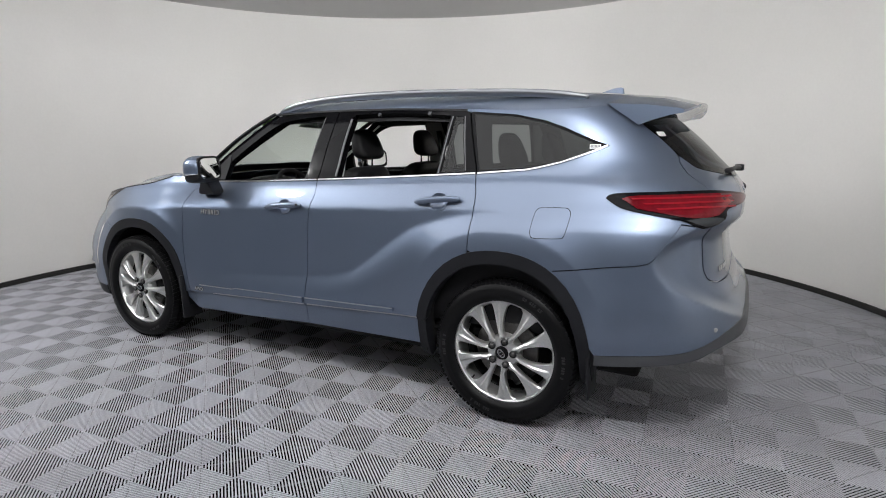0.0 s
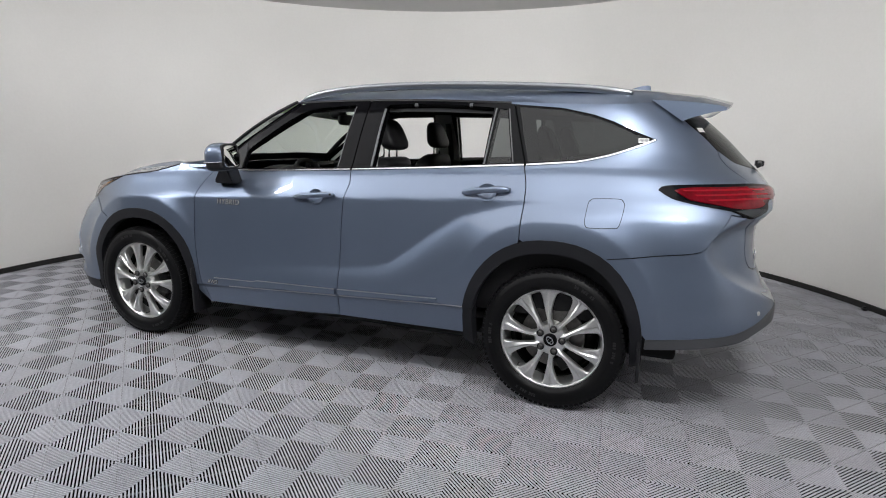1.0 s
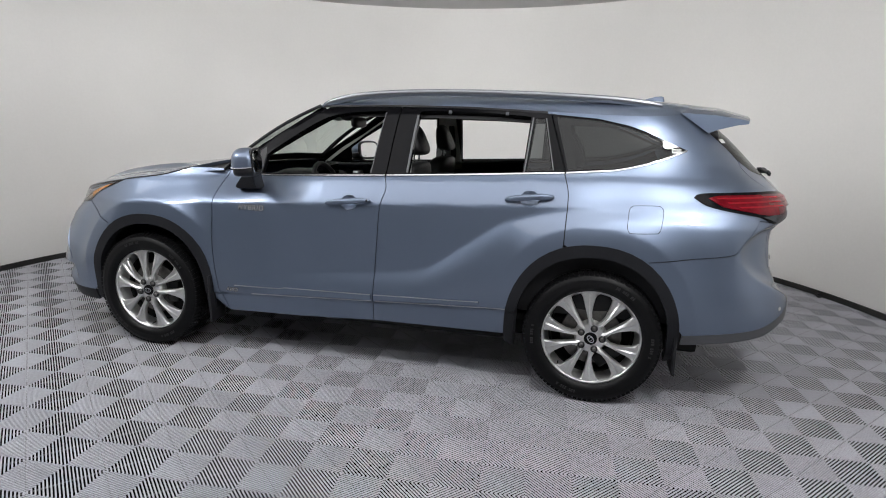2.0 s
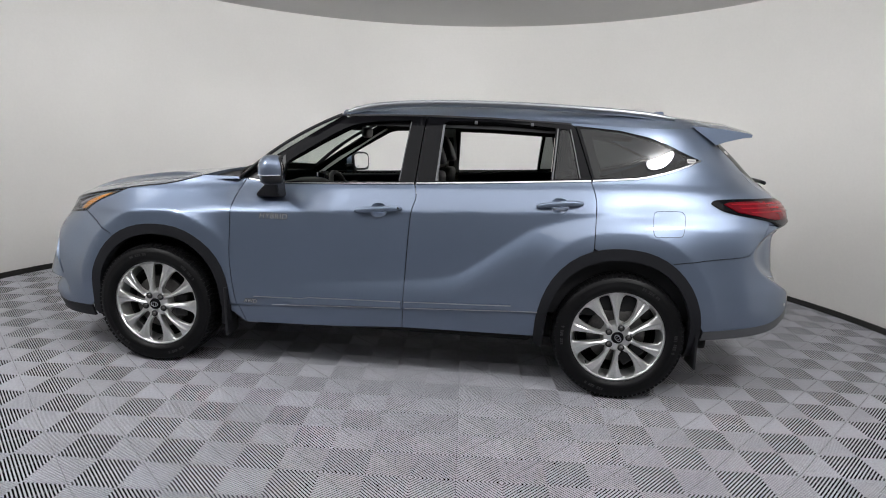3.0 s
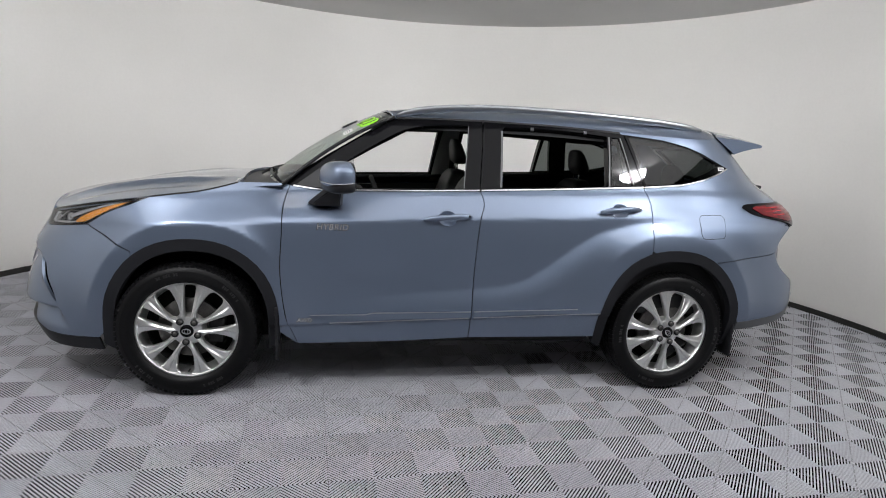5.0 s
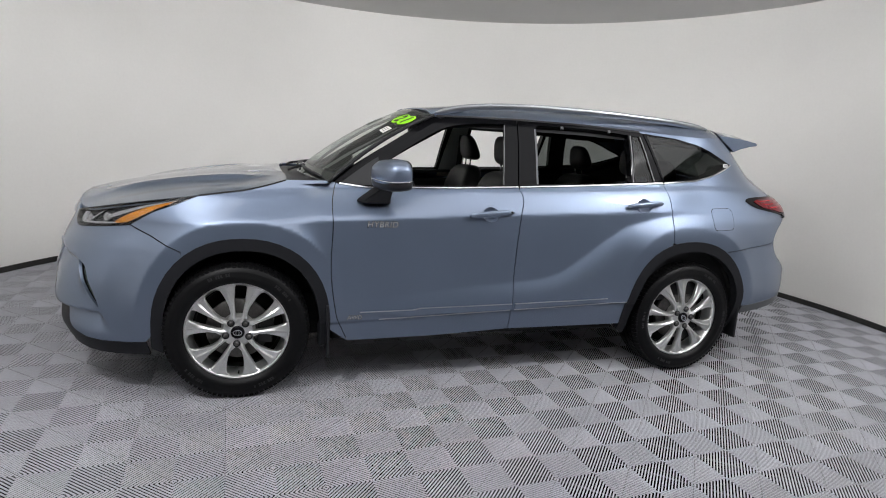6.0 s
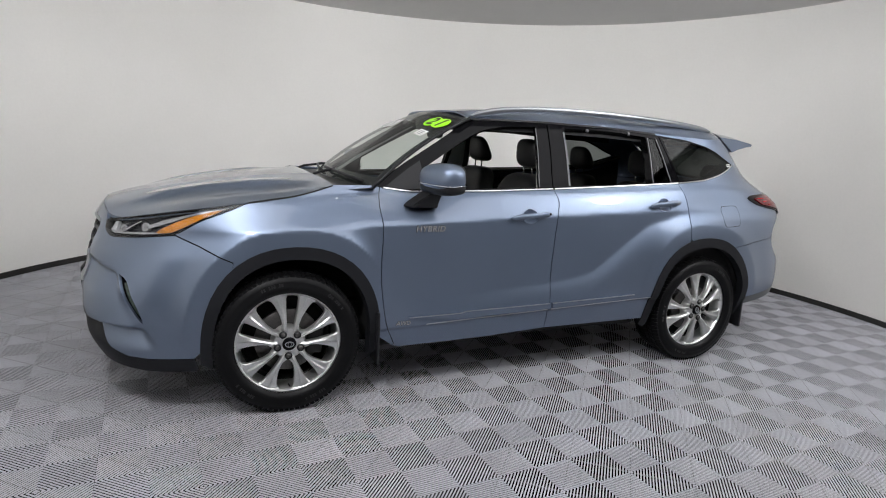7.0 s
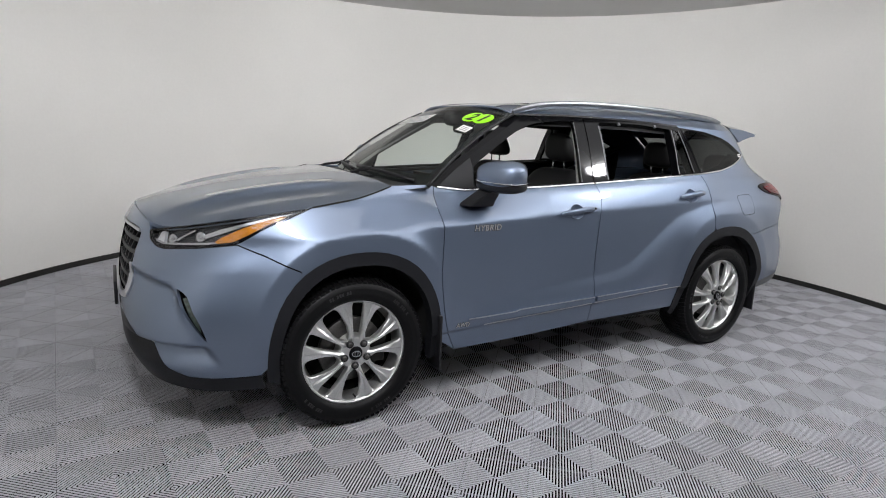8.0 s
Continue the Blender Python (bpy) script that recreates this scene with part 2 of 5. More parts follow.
def written(name, text, size, m, mat, parent=None, depth=0.002, shear=0.0, spread=1.0, label="", bold=0.0):
    """Raised lettering in the built-in font, centred at the pose m."""
    cu = bpy.data.curves.new(name, "FONT")
    cu.offset, cu.body, cu.size, cu.extrude, cu.shear, cu.align_x, cu.align_y, cu.space_character = bold, text, size, depth, shear, "CENTER", "CENTER", spread
    tmp = bpy.data.objects.new(name, cu)
    me = bpy.data.meshes.new_from_object(tmp)
    bpy.data.objects.remove(tmp)
    me.transform(m)
    me.materials.append(mat)
    ob = new(name, me)
    if parent is not None:
        ob.parent = parent
    if label:
        tagged(ob, label)
    return ob


# ---- car body shape ----
RAKE = 0.045
NOSE, TAIL = -1.5, 1.55      # the body's plan turns round the corners past these
LOWER = curve((0.18, 0.83), (0.25, 0.885), (0.33, 0.908), (0.45, 0.915), (0.58, 0.910), (0.75, 0.900), (0.90, 0.896), (1.00, 0.892),
              (1.03, 0.890), (1.046, 0.8855), (1.07, 0.876), (1.11, 0.858), (1.16, 0.831), (1.205, 0.797), (1.40, 0.712), (1.55, 0.633), (1.62, 0.585), (1.68, 0.53))
SWOOSH = curve((-0.9, 0.50), (-0.5, 0.54), (0.0, 0.59), (0.3, 0.62), (0.46, 0.655), (0.58, 0.73), (0.80, 0.888), (0.93, 0.965), (1.05, 1.00), (1.25, 1.04), (1.6, 1.06), (2.0, 1.0))
SWOOSH_OUT = curve((-0.9, 0.0), (-0.5, 0.015), (0.0, 0.024), (0.4, 0.029), (0.8, 0.035), (1.2, 0.040), (1.9, 0.04))
PINCH = curve((-1.5, 0.0), (-1.2, 0.03), (-0.9, 0.085), (-0.6, 0.05), (-0.2, 0.0))
FRONT_X = curve((0.18, -2.30), (0.26, -2.36), (0.40, -2.42), (0.60, -2.43), (0.75, -2.42), (0.90, -2.39), (0.98, -2.36), (1.05, -2.30), (1.12, -2.2))
FRONT_N = curve((0.2, 3.2), (0.6, 3.4), (0.8, 2.7), (0.95, 2.1), (1.1, 2.1))
REAR_X = curve((0.2, 2.42), (0.30, 2.47), (0.40, 2.50), (0.55, 2.52), (0.68, 2.505), (0.80, 2.455), (0.95, 2.435), (1.08, 2.455), (1.16, 2.45),
               (1.22, 2.42), (1.30, 2.345), (1.40, 2.25), (1.50, 2.14), (1.60, 2.01), (1.65, 1.93))
REAR_N = curve((0.3, 3.8), (0.6, 4.0), (0.9, 4.2), (1.1, 4.2), (1.2, 3.2), (1.35, 2.4), (1.6, 2.3))


def crease(t, ease=0.02):
    """Rises with a crisp start and a soft end."""
    t = min(1.0, (t + math.sqrt(t * t + ease)) / 2 - ease / 4)
    return 1 - (1 - max(t, 0.0)) ** 2.2


def plateau(t):
    """Rises softly and stops at a crisp level."""
    u = 1 - t
    return max(0.0, 1 - (u + math.sqrt(u * u + 0.001)) / 2) ** 2


def arch_band(x, z):
    """The upright band of the wings round the wheel arches."""
    out = 0.0
    for cx, a, b, rise, fade in ((-1.392, 0.458, 0.512, 0.037, smooth((-0.86 - x) / 0.30)), (1.412, 0.468, 0.528, 0.018, smooth((x - 0.80) / 0.25))):
        e = (abs((x - cx) / a) ** 2.25 + abs(max(z - 0.38, 0.0) / b) ** 2.25) ** (1 / 2.25)
        out += rise * plateau((1.46 - e) / 0.29) * fade * smooth((z - 0.36) / 0.25)
    return out


def half_width(x, z):
    """Half the body's width at a place along it and a height."""
    zz = z - RAKE * x
    w = LOWER(zz)
    zl = SWOOSH(x)
    w += SWOOSH_OUT(x) * crease((zl + 0.03 - z) / 0.21, 0.004) * smooth((z - 0.2) / 0.4)
    w -= 0.015 * smooth((0.458 + 0.049 * x - z) / 0.014) * smooth((1.05 - abs(x)) / 0.1)
    w -= PINCH(x) * smooth((zz - 1.02) / 0.18)
    w -= 0.03 * smooth((x - 1.2) / 0.4) * smooth((zz - 0.95) / 0.15) * smooth((1.5 - zz) / 0.2)
    return w


def wrap(s, z):
    """The body's left side: s runs along it from the middle of the nose to the middle of the tail."""
    if NOSE <= s <= TAIL:
        return (s, -half_width(s, z) - arch_band(s, z), z)
    if s < NOSE:
        phi, x0, x1, n = min(NOSE - s, math.pi / 2), NOSE, FRONT_X(z), FRONT_N(z)
    else:
        phi, x0, x1, n = min(s - TAIL, math.pi / 2), TAIL, REAR_X(z), REAR_N(z)
    c, k = math.cos(phi), math.sin(phi)
    r = (abs(c) ** n + abs(k) ** n) ** (-1 / n)
    if s < NOSE:      # the wedge under the lamps
        zc = 0.755 + 0.12 * max(0.0, -2.25 - s)
        low = min(1.0, max(0.0, (zc - 0.03 - z) / 0.23))
        facet = 0.052 * low * smooth((z - 0.465) / 0.03) - 0.042 * smooth((zc - z) / 0.05) * smooth((z - 0.36) / 0.12)
        r *= 1 + facet * smooth((-2.11 - 0.60 * (z - 0.508) - s) / 0.07) * (1 - smooth((-2.46 - s) / 0.25))
    else:             # the scoop under the tail lamp
        s0 = 2.15 + 5.5 * (z - 0.90) ** 2
        r *= 1 - 0.058 * crease((s - s0) / 0.15, 0.010) * smooth((z - 0.58) / 0.12) * smooth((1.09 - z) / 0.10)
    x = x0 + (x1 - x0) * r * k
    return (x, -half_width(x0, z) * r * c - arch_band(x, z) * c, z)


NOSE_END, TAIL_END = NOSE - math.pi / 2, TAIL + math.pi / 2


def body(s, z):
    h = 0.004
    p = Vector(wrap(s, z))
    a = Vector(wrap(min(s + h, TAIL_END), z)) - Vector(wrap(max(s - h, NOSE_END), z))
    b = Vector(wrap(s, z + h)) - Vector(wrap(s, z - h))
    return p, a.cross(b).normalized()


# ---- room ----
CX, CY, R, TOP = 0.016, 0.064, 4.085, 3.06
ARC0, ARC1 = radians(-17.5), radians(197.5)


def round_wall(name, r0, r1, z0, z1, a0, a1, mat, steps=160):
    bm = bmesh.new()
    rings = []
    for k in range(steps + 1):
        a = a0 + (a1 - a0) * k / steps
        c, s = math.cos(a), math.sin(a)
        rings.append([bm.verts.new((CX + r * c, CY + r * s, z)) for r, z in ((r0, z0), (r0, z1), (r1, z1), (r1, z0))])
    for p, q in zip(rings, rings[1:]):
        for k in range(4):
            bm.faces.new((p[k], p[(k + 1) % 4], q[(k + 1) % 4], q[k]))
    bm.faces.new(rings[0])
    bm.faces.new(rings[-1][::-1])
    bmesh.ops.recalc_face_normals(bm, faces=bm.faces)
    ob = finish(bm, name, mat)
    return ob


def shade_auto(ob, degrees=30):
    ob.data.set_sharp_from_angle(angle=radians(degrees))
    return ob


def build_room():
    w = shade_auto(round_wall("wall_curved", R, R + 0.3, -0.02, TOP + 0.02, ARC0, ARC1, WALL))
    tagged(w, "smooth curved white-painted booth wall", "wall", kind="structure")
    b = shade_auto(round_wall("baseboard", R - 0.016, R - 0.001, 0.0, 0.052, ARC0, ARC1, BASE_BLACK))
    tagged(b, "thin black rubber strip along the foot of the curved wall", "baseboard", kind="structure")
    # ceiling: a flat disc over the booth, cut straight in front
    bm = bmesh.new()
    front = -2.4
    a0 = math.asin((front - CY) / (R + 0.25))
    ring = [(CX + (R + 0.25) * math.cos(a), CY + (R + 0.25) * math.sin(a)) for a in [a0 + (math.pi - 2 * a0) * k / 120 for k in range(121)]]
    lo = [bm.verts.new((x, y, TOP)) for x, y in ring]
    hi = [bm.verts.new((x, y, TOP + 0.12)) for x, y in ring]
    bm.faces.new(lo[::-1])
    bm.faces.new(hi)
    for k in range(len(lo)):
        bm.faces.new((lo[k], lo[(k + 1) % len(lo)], hi[(k + 1) % len(lo)], hi[k]))
    tagged(shade_auto(finish(bm, "ceiling", CEILING)), "flat matt grey ceiling over the round booth", "ceiling", kind="structure")
    # the dark bay on the camera's side, unseen; its wall tones shape the car's reflections
    ex, ey = CX + R * math.cos(ARC0), CY + R * math.sin(ARC0)
    for name, lo, hi in (("wall_east", (ex, -2.6, -0.02), (ex + 0.2, ey - 0.002, TOP)),
                         ("wall_west", (2 * CX - ex - 0.2, -2.6, -0.02), (2 * CX - ex, ey - 0.002, TOP)),
                         ("wall_bay_east", (ex, -6.4, -0.02), (ex + 0.2, -2.602, TOP)),
                         ("wall_bay_west", (2 * CX - ex - 0.2, -6.4, -0.02), (2 * CX - ex, -2.602, TOP)),
                         ("wall_south", (2 * CX - ex - 0.2, -6.6, -0.02), (ex + 0.2, -6.402, TOP)),
                         ("ceiling_bay", (2 * CX - ex - 0.2, -6.6, TOP + 0.002), (ex + 0.2, -2.402, TOP + 0.12))):
        bm = bmesh.new()
        box(bm, lo, hi)
        tagged(finish(bm, name, {"ceiling_bay": DARK_WALL, "wall_bay_west": DARK_WALL, "wall_east": WALL, "wall_west": WALL}.get(name, BAY_WALL), flat=True), {"ceiling_bay": "unseen dull grey ceiling of the open bay", "wall_east": "unseen white wall beside the booth, added for the car's reflections", "wall_west": "unseen white wall beside the booth, added for the car's reflections"}.get(name, "unseen dark grey wall of the open bay, added for the car's reflections"), "wall" if "wall" in name else "ceiling", kind="structure")


def flood_lamp(x, y, z, r=0.165):
    """A round lamp hung from the bay's ceiling and tilted at the booth."""
    lamp = thing("flood_lamp", "round white flood lamp with a glowing diffuser", "ceiling lamp", "round flood lamps")
    lamp.location = (x, y, z)
    turn = (Vector(LAMP_AIM) - Vector((x * 0.75, y, z))).to_track_quat("-Z", "Y").to_matrix().to_4x4()
    bm = bmesh.new()
    lathe(bm, [(r, -0.015), (r + 0.012, -0.02), (r + 0.022, 0.0), (r + 0.02, 0.05), (0.06, 0.07), (0.012, 0.071)], 48, "Z")
    bmesh.ops.transform(bm, matrix=turn, verts=bm.verts)
    part("housing", bm, LAMP_BODY, lamp)
    bm = bmesh.new()
    lathe(bm, [(0.012, -0.016), (r * 0.6, -0.015), (r - 0.002, -0.012)], 48, "Z")
    bmesh.ops.transform(bm, matrix=turn, verts=bm.verts)
    part("diffuser", bm, LAMP_GLOW, lamp)
    top = turn @ Vector((0, 0, 0.07))
    bm = bmesh.new()
    lathe(bm, [(0.012, top.z), (0.012, TOP - 0.05 - z)], 10, "Z", (top.x, top.y, 0))
    part("hanger", bm, LAMP_BODY, lamp)
    return lamp


def fill_panel(x, y, w=7.0, h=2.9):
    """A flat diffuser panel under the bay's ceiling, added out of view as soft fill light."""
    lamp = thing("fill_panel", "added unseen flat white fill light panel with a glowing diffuser", "ceiling lamp")
    lamp.location = (x, y, TOP)
    bm = bmesh.new()
    box(bm, (-w / 2, -h / 2, -0.05), (w / 2, h / 2, -0.002), 0.006)
    part("housing", bm, LAMP_BODY, lamp)
    bm = bmesh.new()
    box(bm, (-w / 2 + 0.015, -h / 2 + 0.015, -0.058), (w / 2 - 0.015, h / 2 - 0.015, -0.052))
    part("diffuser", bm, PANEL_GLOW, lamp, flat=True)


def fill_washer(x, y, z, w=1.05, h=0.30):
    """A flat softbox hung from the ceiling and tilted at the far wall; added out of view to brighten it."""
    lamp = thing("fill_washer", "added unseen white softbox tilted to brighten the booth's far wall", "softbox lamp", "row of softbox lamps")
    lamp.location = (x, y, z)
    turn = (Vector(WASH_AIM) - Vector((-x * 0.5, y, z))).to_track_quat("-Z", "Y").to_matrix().to_4x4()
    bm = bmesh.new()
    box(bm, (-w / 2, -h / 2, -0.02), (w / 2, h / 2, 0.06), 0.01)
    bmesh.ops.transform(bm, matrix=turn, verts=bm.verts)
    part("housing", bm, LAMP_BODY, lamp)
    bm = bmesh.new()
    box(bm, (-w / 2 + 0.015, -h / 2 + 0.015, -0.028), (w / 2 - 0.015, h / 2 - 0.015, -0.022))
    bmesh.ops.transform(bm, matrix=turn, verts=bm.verts)
    part("diffuser", bm, WASH_GLOW, lamp, flat=True)
    # flag added to keep the softbox's light off the back floor
    bm = bmesh.new()
    box(bm, (-w / 2, -h / 2 - 0.012, -0.30), (w / 2, -h / 2 - 0.002, 0.05), 0.003)
    bmesh.ops.transform(bm, matrix=turn, verts=bm.verts)
    part("barn_door", bm, SATIN_BLACK, lamp, "black barn door under the diffuser, added to keep light off the floor")
    for sx in (-0.4, 0.4):
        top = turn @ Vector((sx * w, 0, 0.05))
        bm = bmesh.new()
        lathe(bm, [(0.01, top.z), (0.01, TOP - z)], 10, "Z", (top.x, top.y, 0))
        part("hanger", bm, LAMP_BODY, lamp)


build_room()
fill_panel(0.0, -3.0)
for lx, ly in LAMPS:
    flood_lamp(lx, ly, 2.96)
for i in range(3):
    fill_washer(-1.2 + 1.2 * i, -1.05, 2.86)

# ---- floor of ribbed tiles ----
GRID_TURN, GRID_X, GRID_Y = radians(3.95), -0.1504, 0.0425
# ribs are shallow; the base's black colour carries the shade of deep gaps
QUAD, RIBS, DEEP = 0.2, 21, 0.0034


def tile_mesh():
    """One tile of four ribbed quarters; the ribs lie square to the quarter's diagonal."""
    verts, faces, spine_from = [], [], []

    def bar(corners):
        k = len(verts)
        for x, y in corners:
            verts.append((x, y, 0.0))
        for x, y in corners:
            verts.append((x, y, -DEEP))
        faces.extend([(k, k + 1, k + 2, k + 3), (k, k + 4, k + 5, k + 1), (k + 2, k + 6, k + 7, k + 3), (k + 1, k + 5, k + 6, k + 2), (k + 3, k + 7, k + 4, k)])
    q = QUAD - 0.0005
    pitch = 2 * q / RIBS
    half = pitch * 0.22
    for sx, sy in ((1, 1), (-1, 1), (-1, -1), (1, -1)):
        for k in range(RIBS):
            c = (k + 0.5) * pitch
            lo, hi = c - half, c + half

            def ends(c):
                return ((c, 0.0), (0.0, c)) if c <= q else ((q, c - q), (c - q, q))
            (a0, a1), (b0, b1) = ends(lo), ends(hi)
            cs = [a0, b0, b1, a1]
            cs = [(x * sx, y * sy) for x, y in cs]
            if sx * sy < 0:
                cs = cs[::-1]
            bar(cs)
        h = 0.0020
        spine_from.append(len(faces))
        cs = [(0.004 + h, 0.004 - h), (q - 0.002 + h, q - 0.002 - h), (q - 0.002 - h, q - 0.002 + h), (0.004 - h, 0.004 + h)]
        cs = [(x * sx, y * sy) for x, y in cs]
        k = len(verts)
        bar(cs if sx * sy > 0 else cs[::-1])
        verts[k:] = [(x, y, z - 0.0004 if z > -0.001 else z) for x, y, z in verts[k:]]
    me = bpy.data.meshes.new("floor_tile")
    me.from_pydata(verts, [], faces)
    me.materials.append(TILE)
    me.materials.append(SPINE)
    for k in spine_from:
        for p in range(k, k + 5):
            me.polygons[p].material_index = 1
    me.update()
    return me


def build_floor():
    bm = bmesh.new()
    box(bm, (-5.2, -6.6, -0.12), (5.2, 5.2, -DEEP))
    base = tagged(finish(bm, "floor", UNDER, flat=True), "grey interlocking ribbed plastic floor tiles over a base blackened as gap shade", "floor", kind="structure")
    me = tile_mesh()
    c, s = math.cos(GRID_TURN), math.sin(GRID_TURN)
    spots = []
    for i in range(-14, 15):
        for j in range(-18, 15):
            x = GRID_X + 2 * QUAD * (i * c - j * s)
            y = GRID_Y + 2 * QUAD * (i * s + j * c)
            if y > -1.6 and math.hypot(x - CX, y - CY) > R + 0.27:
                continue
            if y < -6.3 or (y <= -1.6 and abs(x) > 3.65 + 0.27):
                continue
            spots.append((math.hypot(x * 0.8, y + 1.2), x, y))
    spots.sort()
    for d, x, y in spots[:300]:
        t = new("floor_tile", me)
        t.parent = base
        t.matrix_basis = pose(x, y, 0, 0, 0, math.degrees(GRID_TURN))
    verts, faces = [], []
    src_v, src_f = [v.co.copy() for v in me.vertices], [tuple(p.vertices) for p in me.polygons]
    for d, x, y in spots[300:]:
        m = pose(x, y, 0, 0, 0, math.degrees(GRID_TURN))
        k = len(verts)
        verts += [m @ v for v in src_v]
        faces += [tuple(i + k for i in f) for f in src_f]
    rest = bpy.data.meshes.new("outer_floor_tiles")
    rest.from_pydata(verts, [], faces)
    rest.materials.append(TILE)
    rest.materials.append(SPINE)
    slots = [p.material_index for p in me.polygons]
    rest.polygons.foreach_set("material_index", slots * (len(faces) // len(slots)))
    ob = new("outer_floor_tiles", rest)
    ob.parent = base
    tagged(ob, kind="stuff")


# ---- car ----
car = thing("suv_car", "metallic blue-grey suv on the tiled floor, side windows down", "car")
NE, TE = NOSE_END, TAIL_END


def arch(cx, a, b, z0, n=2.25, z_low=0.30):
    """The line of a wheel arch, from its front foot over the top to its rear foot."""
    out = [(cx - a, z_low)]
    for k in range(25):
        t = math.pi * (1 - k / 24)
        c, s = math.cos(t), math.sin(t)
        r = (abs(c) ** n + abs(s) ** n) ** (-1 / n)
        out.append((cx + a * r * c, z0 + b * r * s))
    out.append((cx + a, z_low))
    return out


def nose_s(x, z):
    """The body coordinate s of a place x past the start of the nose or tail."""
    if NOSE <= x <= TAIL:
        return x
    x0, x1, n = (NOSE, FRONT_X(z), FRONT_N(z)) if x < NOSE else (TAIL, REAR_X(z), REAR_N(z))
    a = min(0.999, (x - x0) / (x1 - x0))
    phi = math.atan2(a, (1 - a ** n) ** (1 / n))
    return NOSE - phi if x < NOSE else TAIL + phi


def on_s(line):
    return [(nose_s(x, z), z) for x, z in line]


ARCH_F = on_s(arch(-1.392, 0.458, 0.512, 0.38))
ARCH_F_IN = on_s(arch(-1.392, 0.400, 0.448, 0.38, z_low=0.27))
ARCH_R = on_s(arch(1.412, 0.468, 0.528, 0.38))
ARCH_R_IN = on_s(arch(1.412, 0.412, 0.462, 0.38, z_low=0.27))

F_SEAM = [(-0.905, 1.182), (-0.930, 1.08), (-0.931, 0.936), (-0.936, 0.702), (-0.904, 0.463), (-0.868, 0.37), (-0.835, 0.298)]
B_SEAM = [(0.190, 1.200), (0.207, 1.13), (0.185, 1.04), (0.171, 0.86), (0.162, 0.655), (0.153, 0.338)]
C_SEAM = [(1.222, 1.262), (1.247, 1.18), (1.252, 1.10), (1.249, 1.0), (1.247, 0.90)]
BELT = [(-0.905, 1.176), (-0.724, 1.157), (-0.364, 1.173), (0.19, 1.200), (0.65, 1.227), (1.222, 1.264), (1.482, 1.286), (1.68, 1.325), (1.884, 1.377), (2.00, 1.408)]
DLO_TOP = [(-0.312, 1.592), (-0.059, 1.601), (0.221, 1.606), (0.638, 1.604), (1.081, 1.588), (1.382, 1.565), (1.717, 1.497), (1.916, 1.434), (2.00, 1.408)]
ROOF_EDGE = [(-0.32, 1.600), (-0.06, 1.610), (0.22, 1.615), (0.64, 1.613), (1.08, 1.599), (1.385, 1.588), (1.6, 1.584), (1.9, 1.588), (2.15, 1.600), (2.305, 1.613)]
A_LINE = [(-0.945, 1.187), (-0.749, 1.322), (-0.545, 1.452), (-0.315, 1.600)]
BUMP_F_SEAM = [(-1.715, 0.816), (-1.886, 0.886), (-2.028, 0.930)]
HL_TOP = [(-1.66, 1.096), (-1.84, 1.074), (-2.07, 1.040), (-2.265, 1.007), (-2.434, 0.980), (-2.58, 0.955)]
HL_LOW = [(-2.58, 0.944), (-2.55, 0.915), (-2.476, 0.892), (-2.41, 0.888), (-2.221, 0.906), (-2.042, 0.930), (-1.98, 0.958), (-1.895, 1.005), (-1.78, 1.048)]
HOOD_SEAM = [(-1.18, 1.190), (-1.28, 1.160), (-1.386, 1.134), (-1.5, 1.118), (-1.66, 1.100)]
TAIL_LAMP = [(1.914, 1.173), (1.957, 1.194), (2.154, 1.203), (2.41, 1.205), (2.60, 1.190), (2.80, 1.168), (2.80, 1.150), (2.669, 1.139), (2.46, 1.128),
             (2.430, 1.088), (2.349, 1.059), (2.291, 1.061), (2.217, 1.090), (2.066, 1.116), (1.975, 1.137)]
GATE_SEAM = [(2.305, 1.613), (2.297, 1.58), (2.335, 1.506), (2.395, 1.431), (2.421, 1.364), (2.393, 1.326), (2.377, 1.277), (2.394, 1.241), (2.421, 1.207)]
BUMP_R_SEAM = [(1.70, 0.840), (1.80, 0.854), (1.95, 0.876), (2.09, 0.896), (2.142, 0.923), (2.193, 1.008), (2.222, 1.076)]


def cut(line, a, b):
    """The part of a line between two abscissae, with its ends interpolated."""
    out = []
    for (x0, z0), (x1, z1) in zip(line, line[1:]):
        for x in (a, b):
            if min(x0, x1) < x < max(x0, x1):
                t = (x - x0) / (x1 - x0)
                out.append((x, z0 + (z1 - z0) * t))
        if min(a, b) <= x1 <= max(a, b):
            out.append((x1, z1))
    if min(a, b) <= line[0][0] <= max(a, b):
        out.insert(0, line[0])
    out = sorted(set(out))
    return out if a < b else out[::-1]


def shift(line, dx, dz=0.0):
    return [(x + dx, z + dz) for x, z in line]


def soft(line, n=5):
    return [(p.x, p.y) for p in spline(line, n)]


G = 0.0025     # half a panel gap
PANEL_F = on_s(arch(-1.392, 0.440, 0.494, 0.38))
PANEL_R = on_s(arch(1.412, 0.450, 0.510, 0.38))


def arch_z(line, s, half):
    """The height of an arch line at s, on its front (0) or rear (1) half."""
    top = max(range(len(line)), key=lambda k: line[k][1])
    seg = line[:top + 1] if half == 0 else line[top:]
    for (s0, z0), (s1, z1) in zip(seg, seg[1:]):
        if min(s0, s1) <= s <= max(s0, s1) and s0 != s1:
            return z0 + (z1 - z0) * (s - s0) / (s1 - s0)
    return seg[0][1]


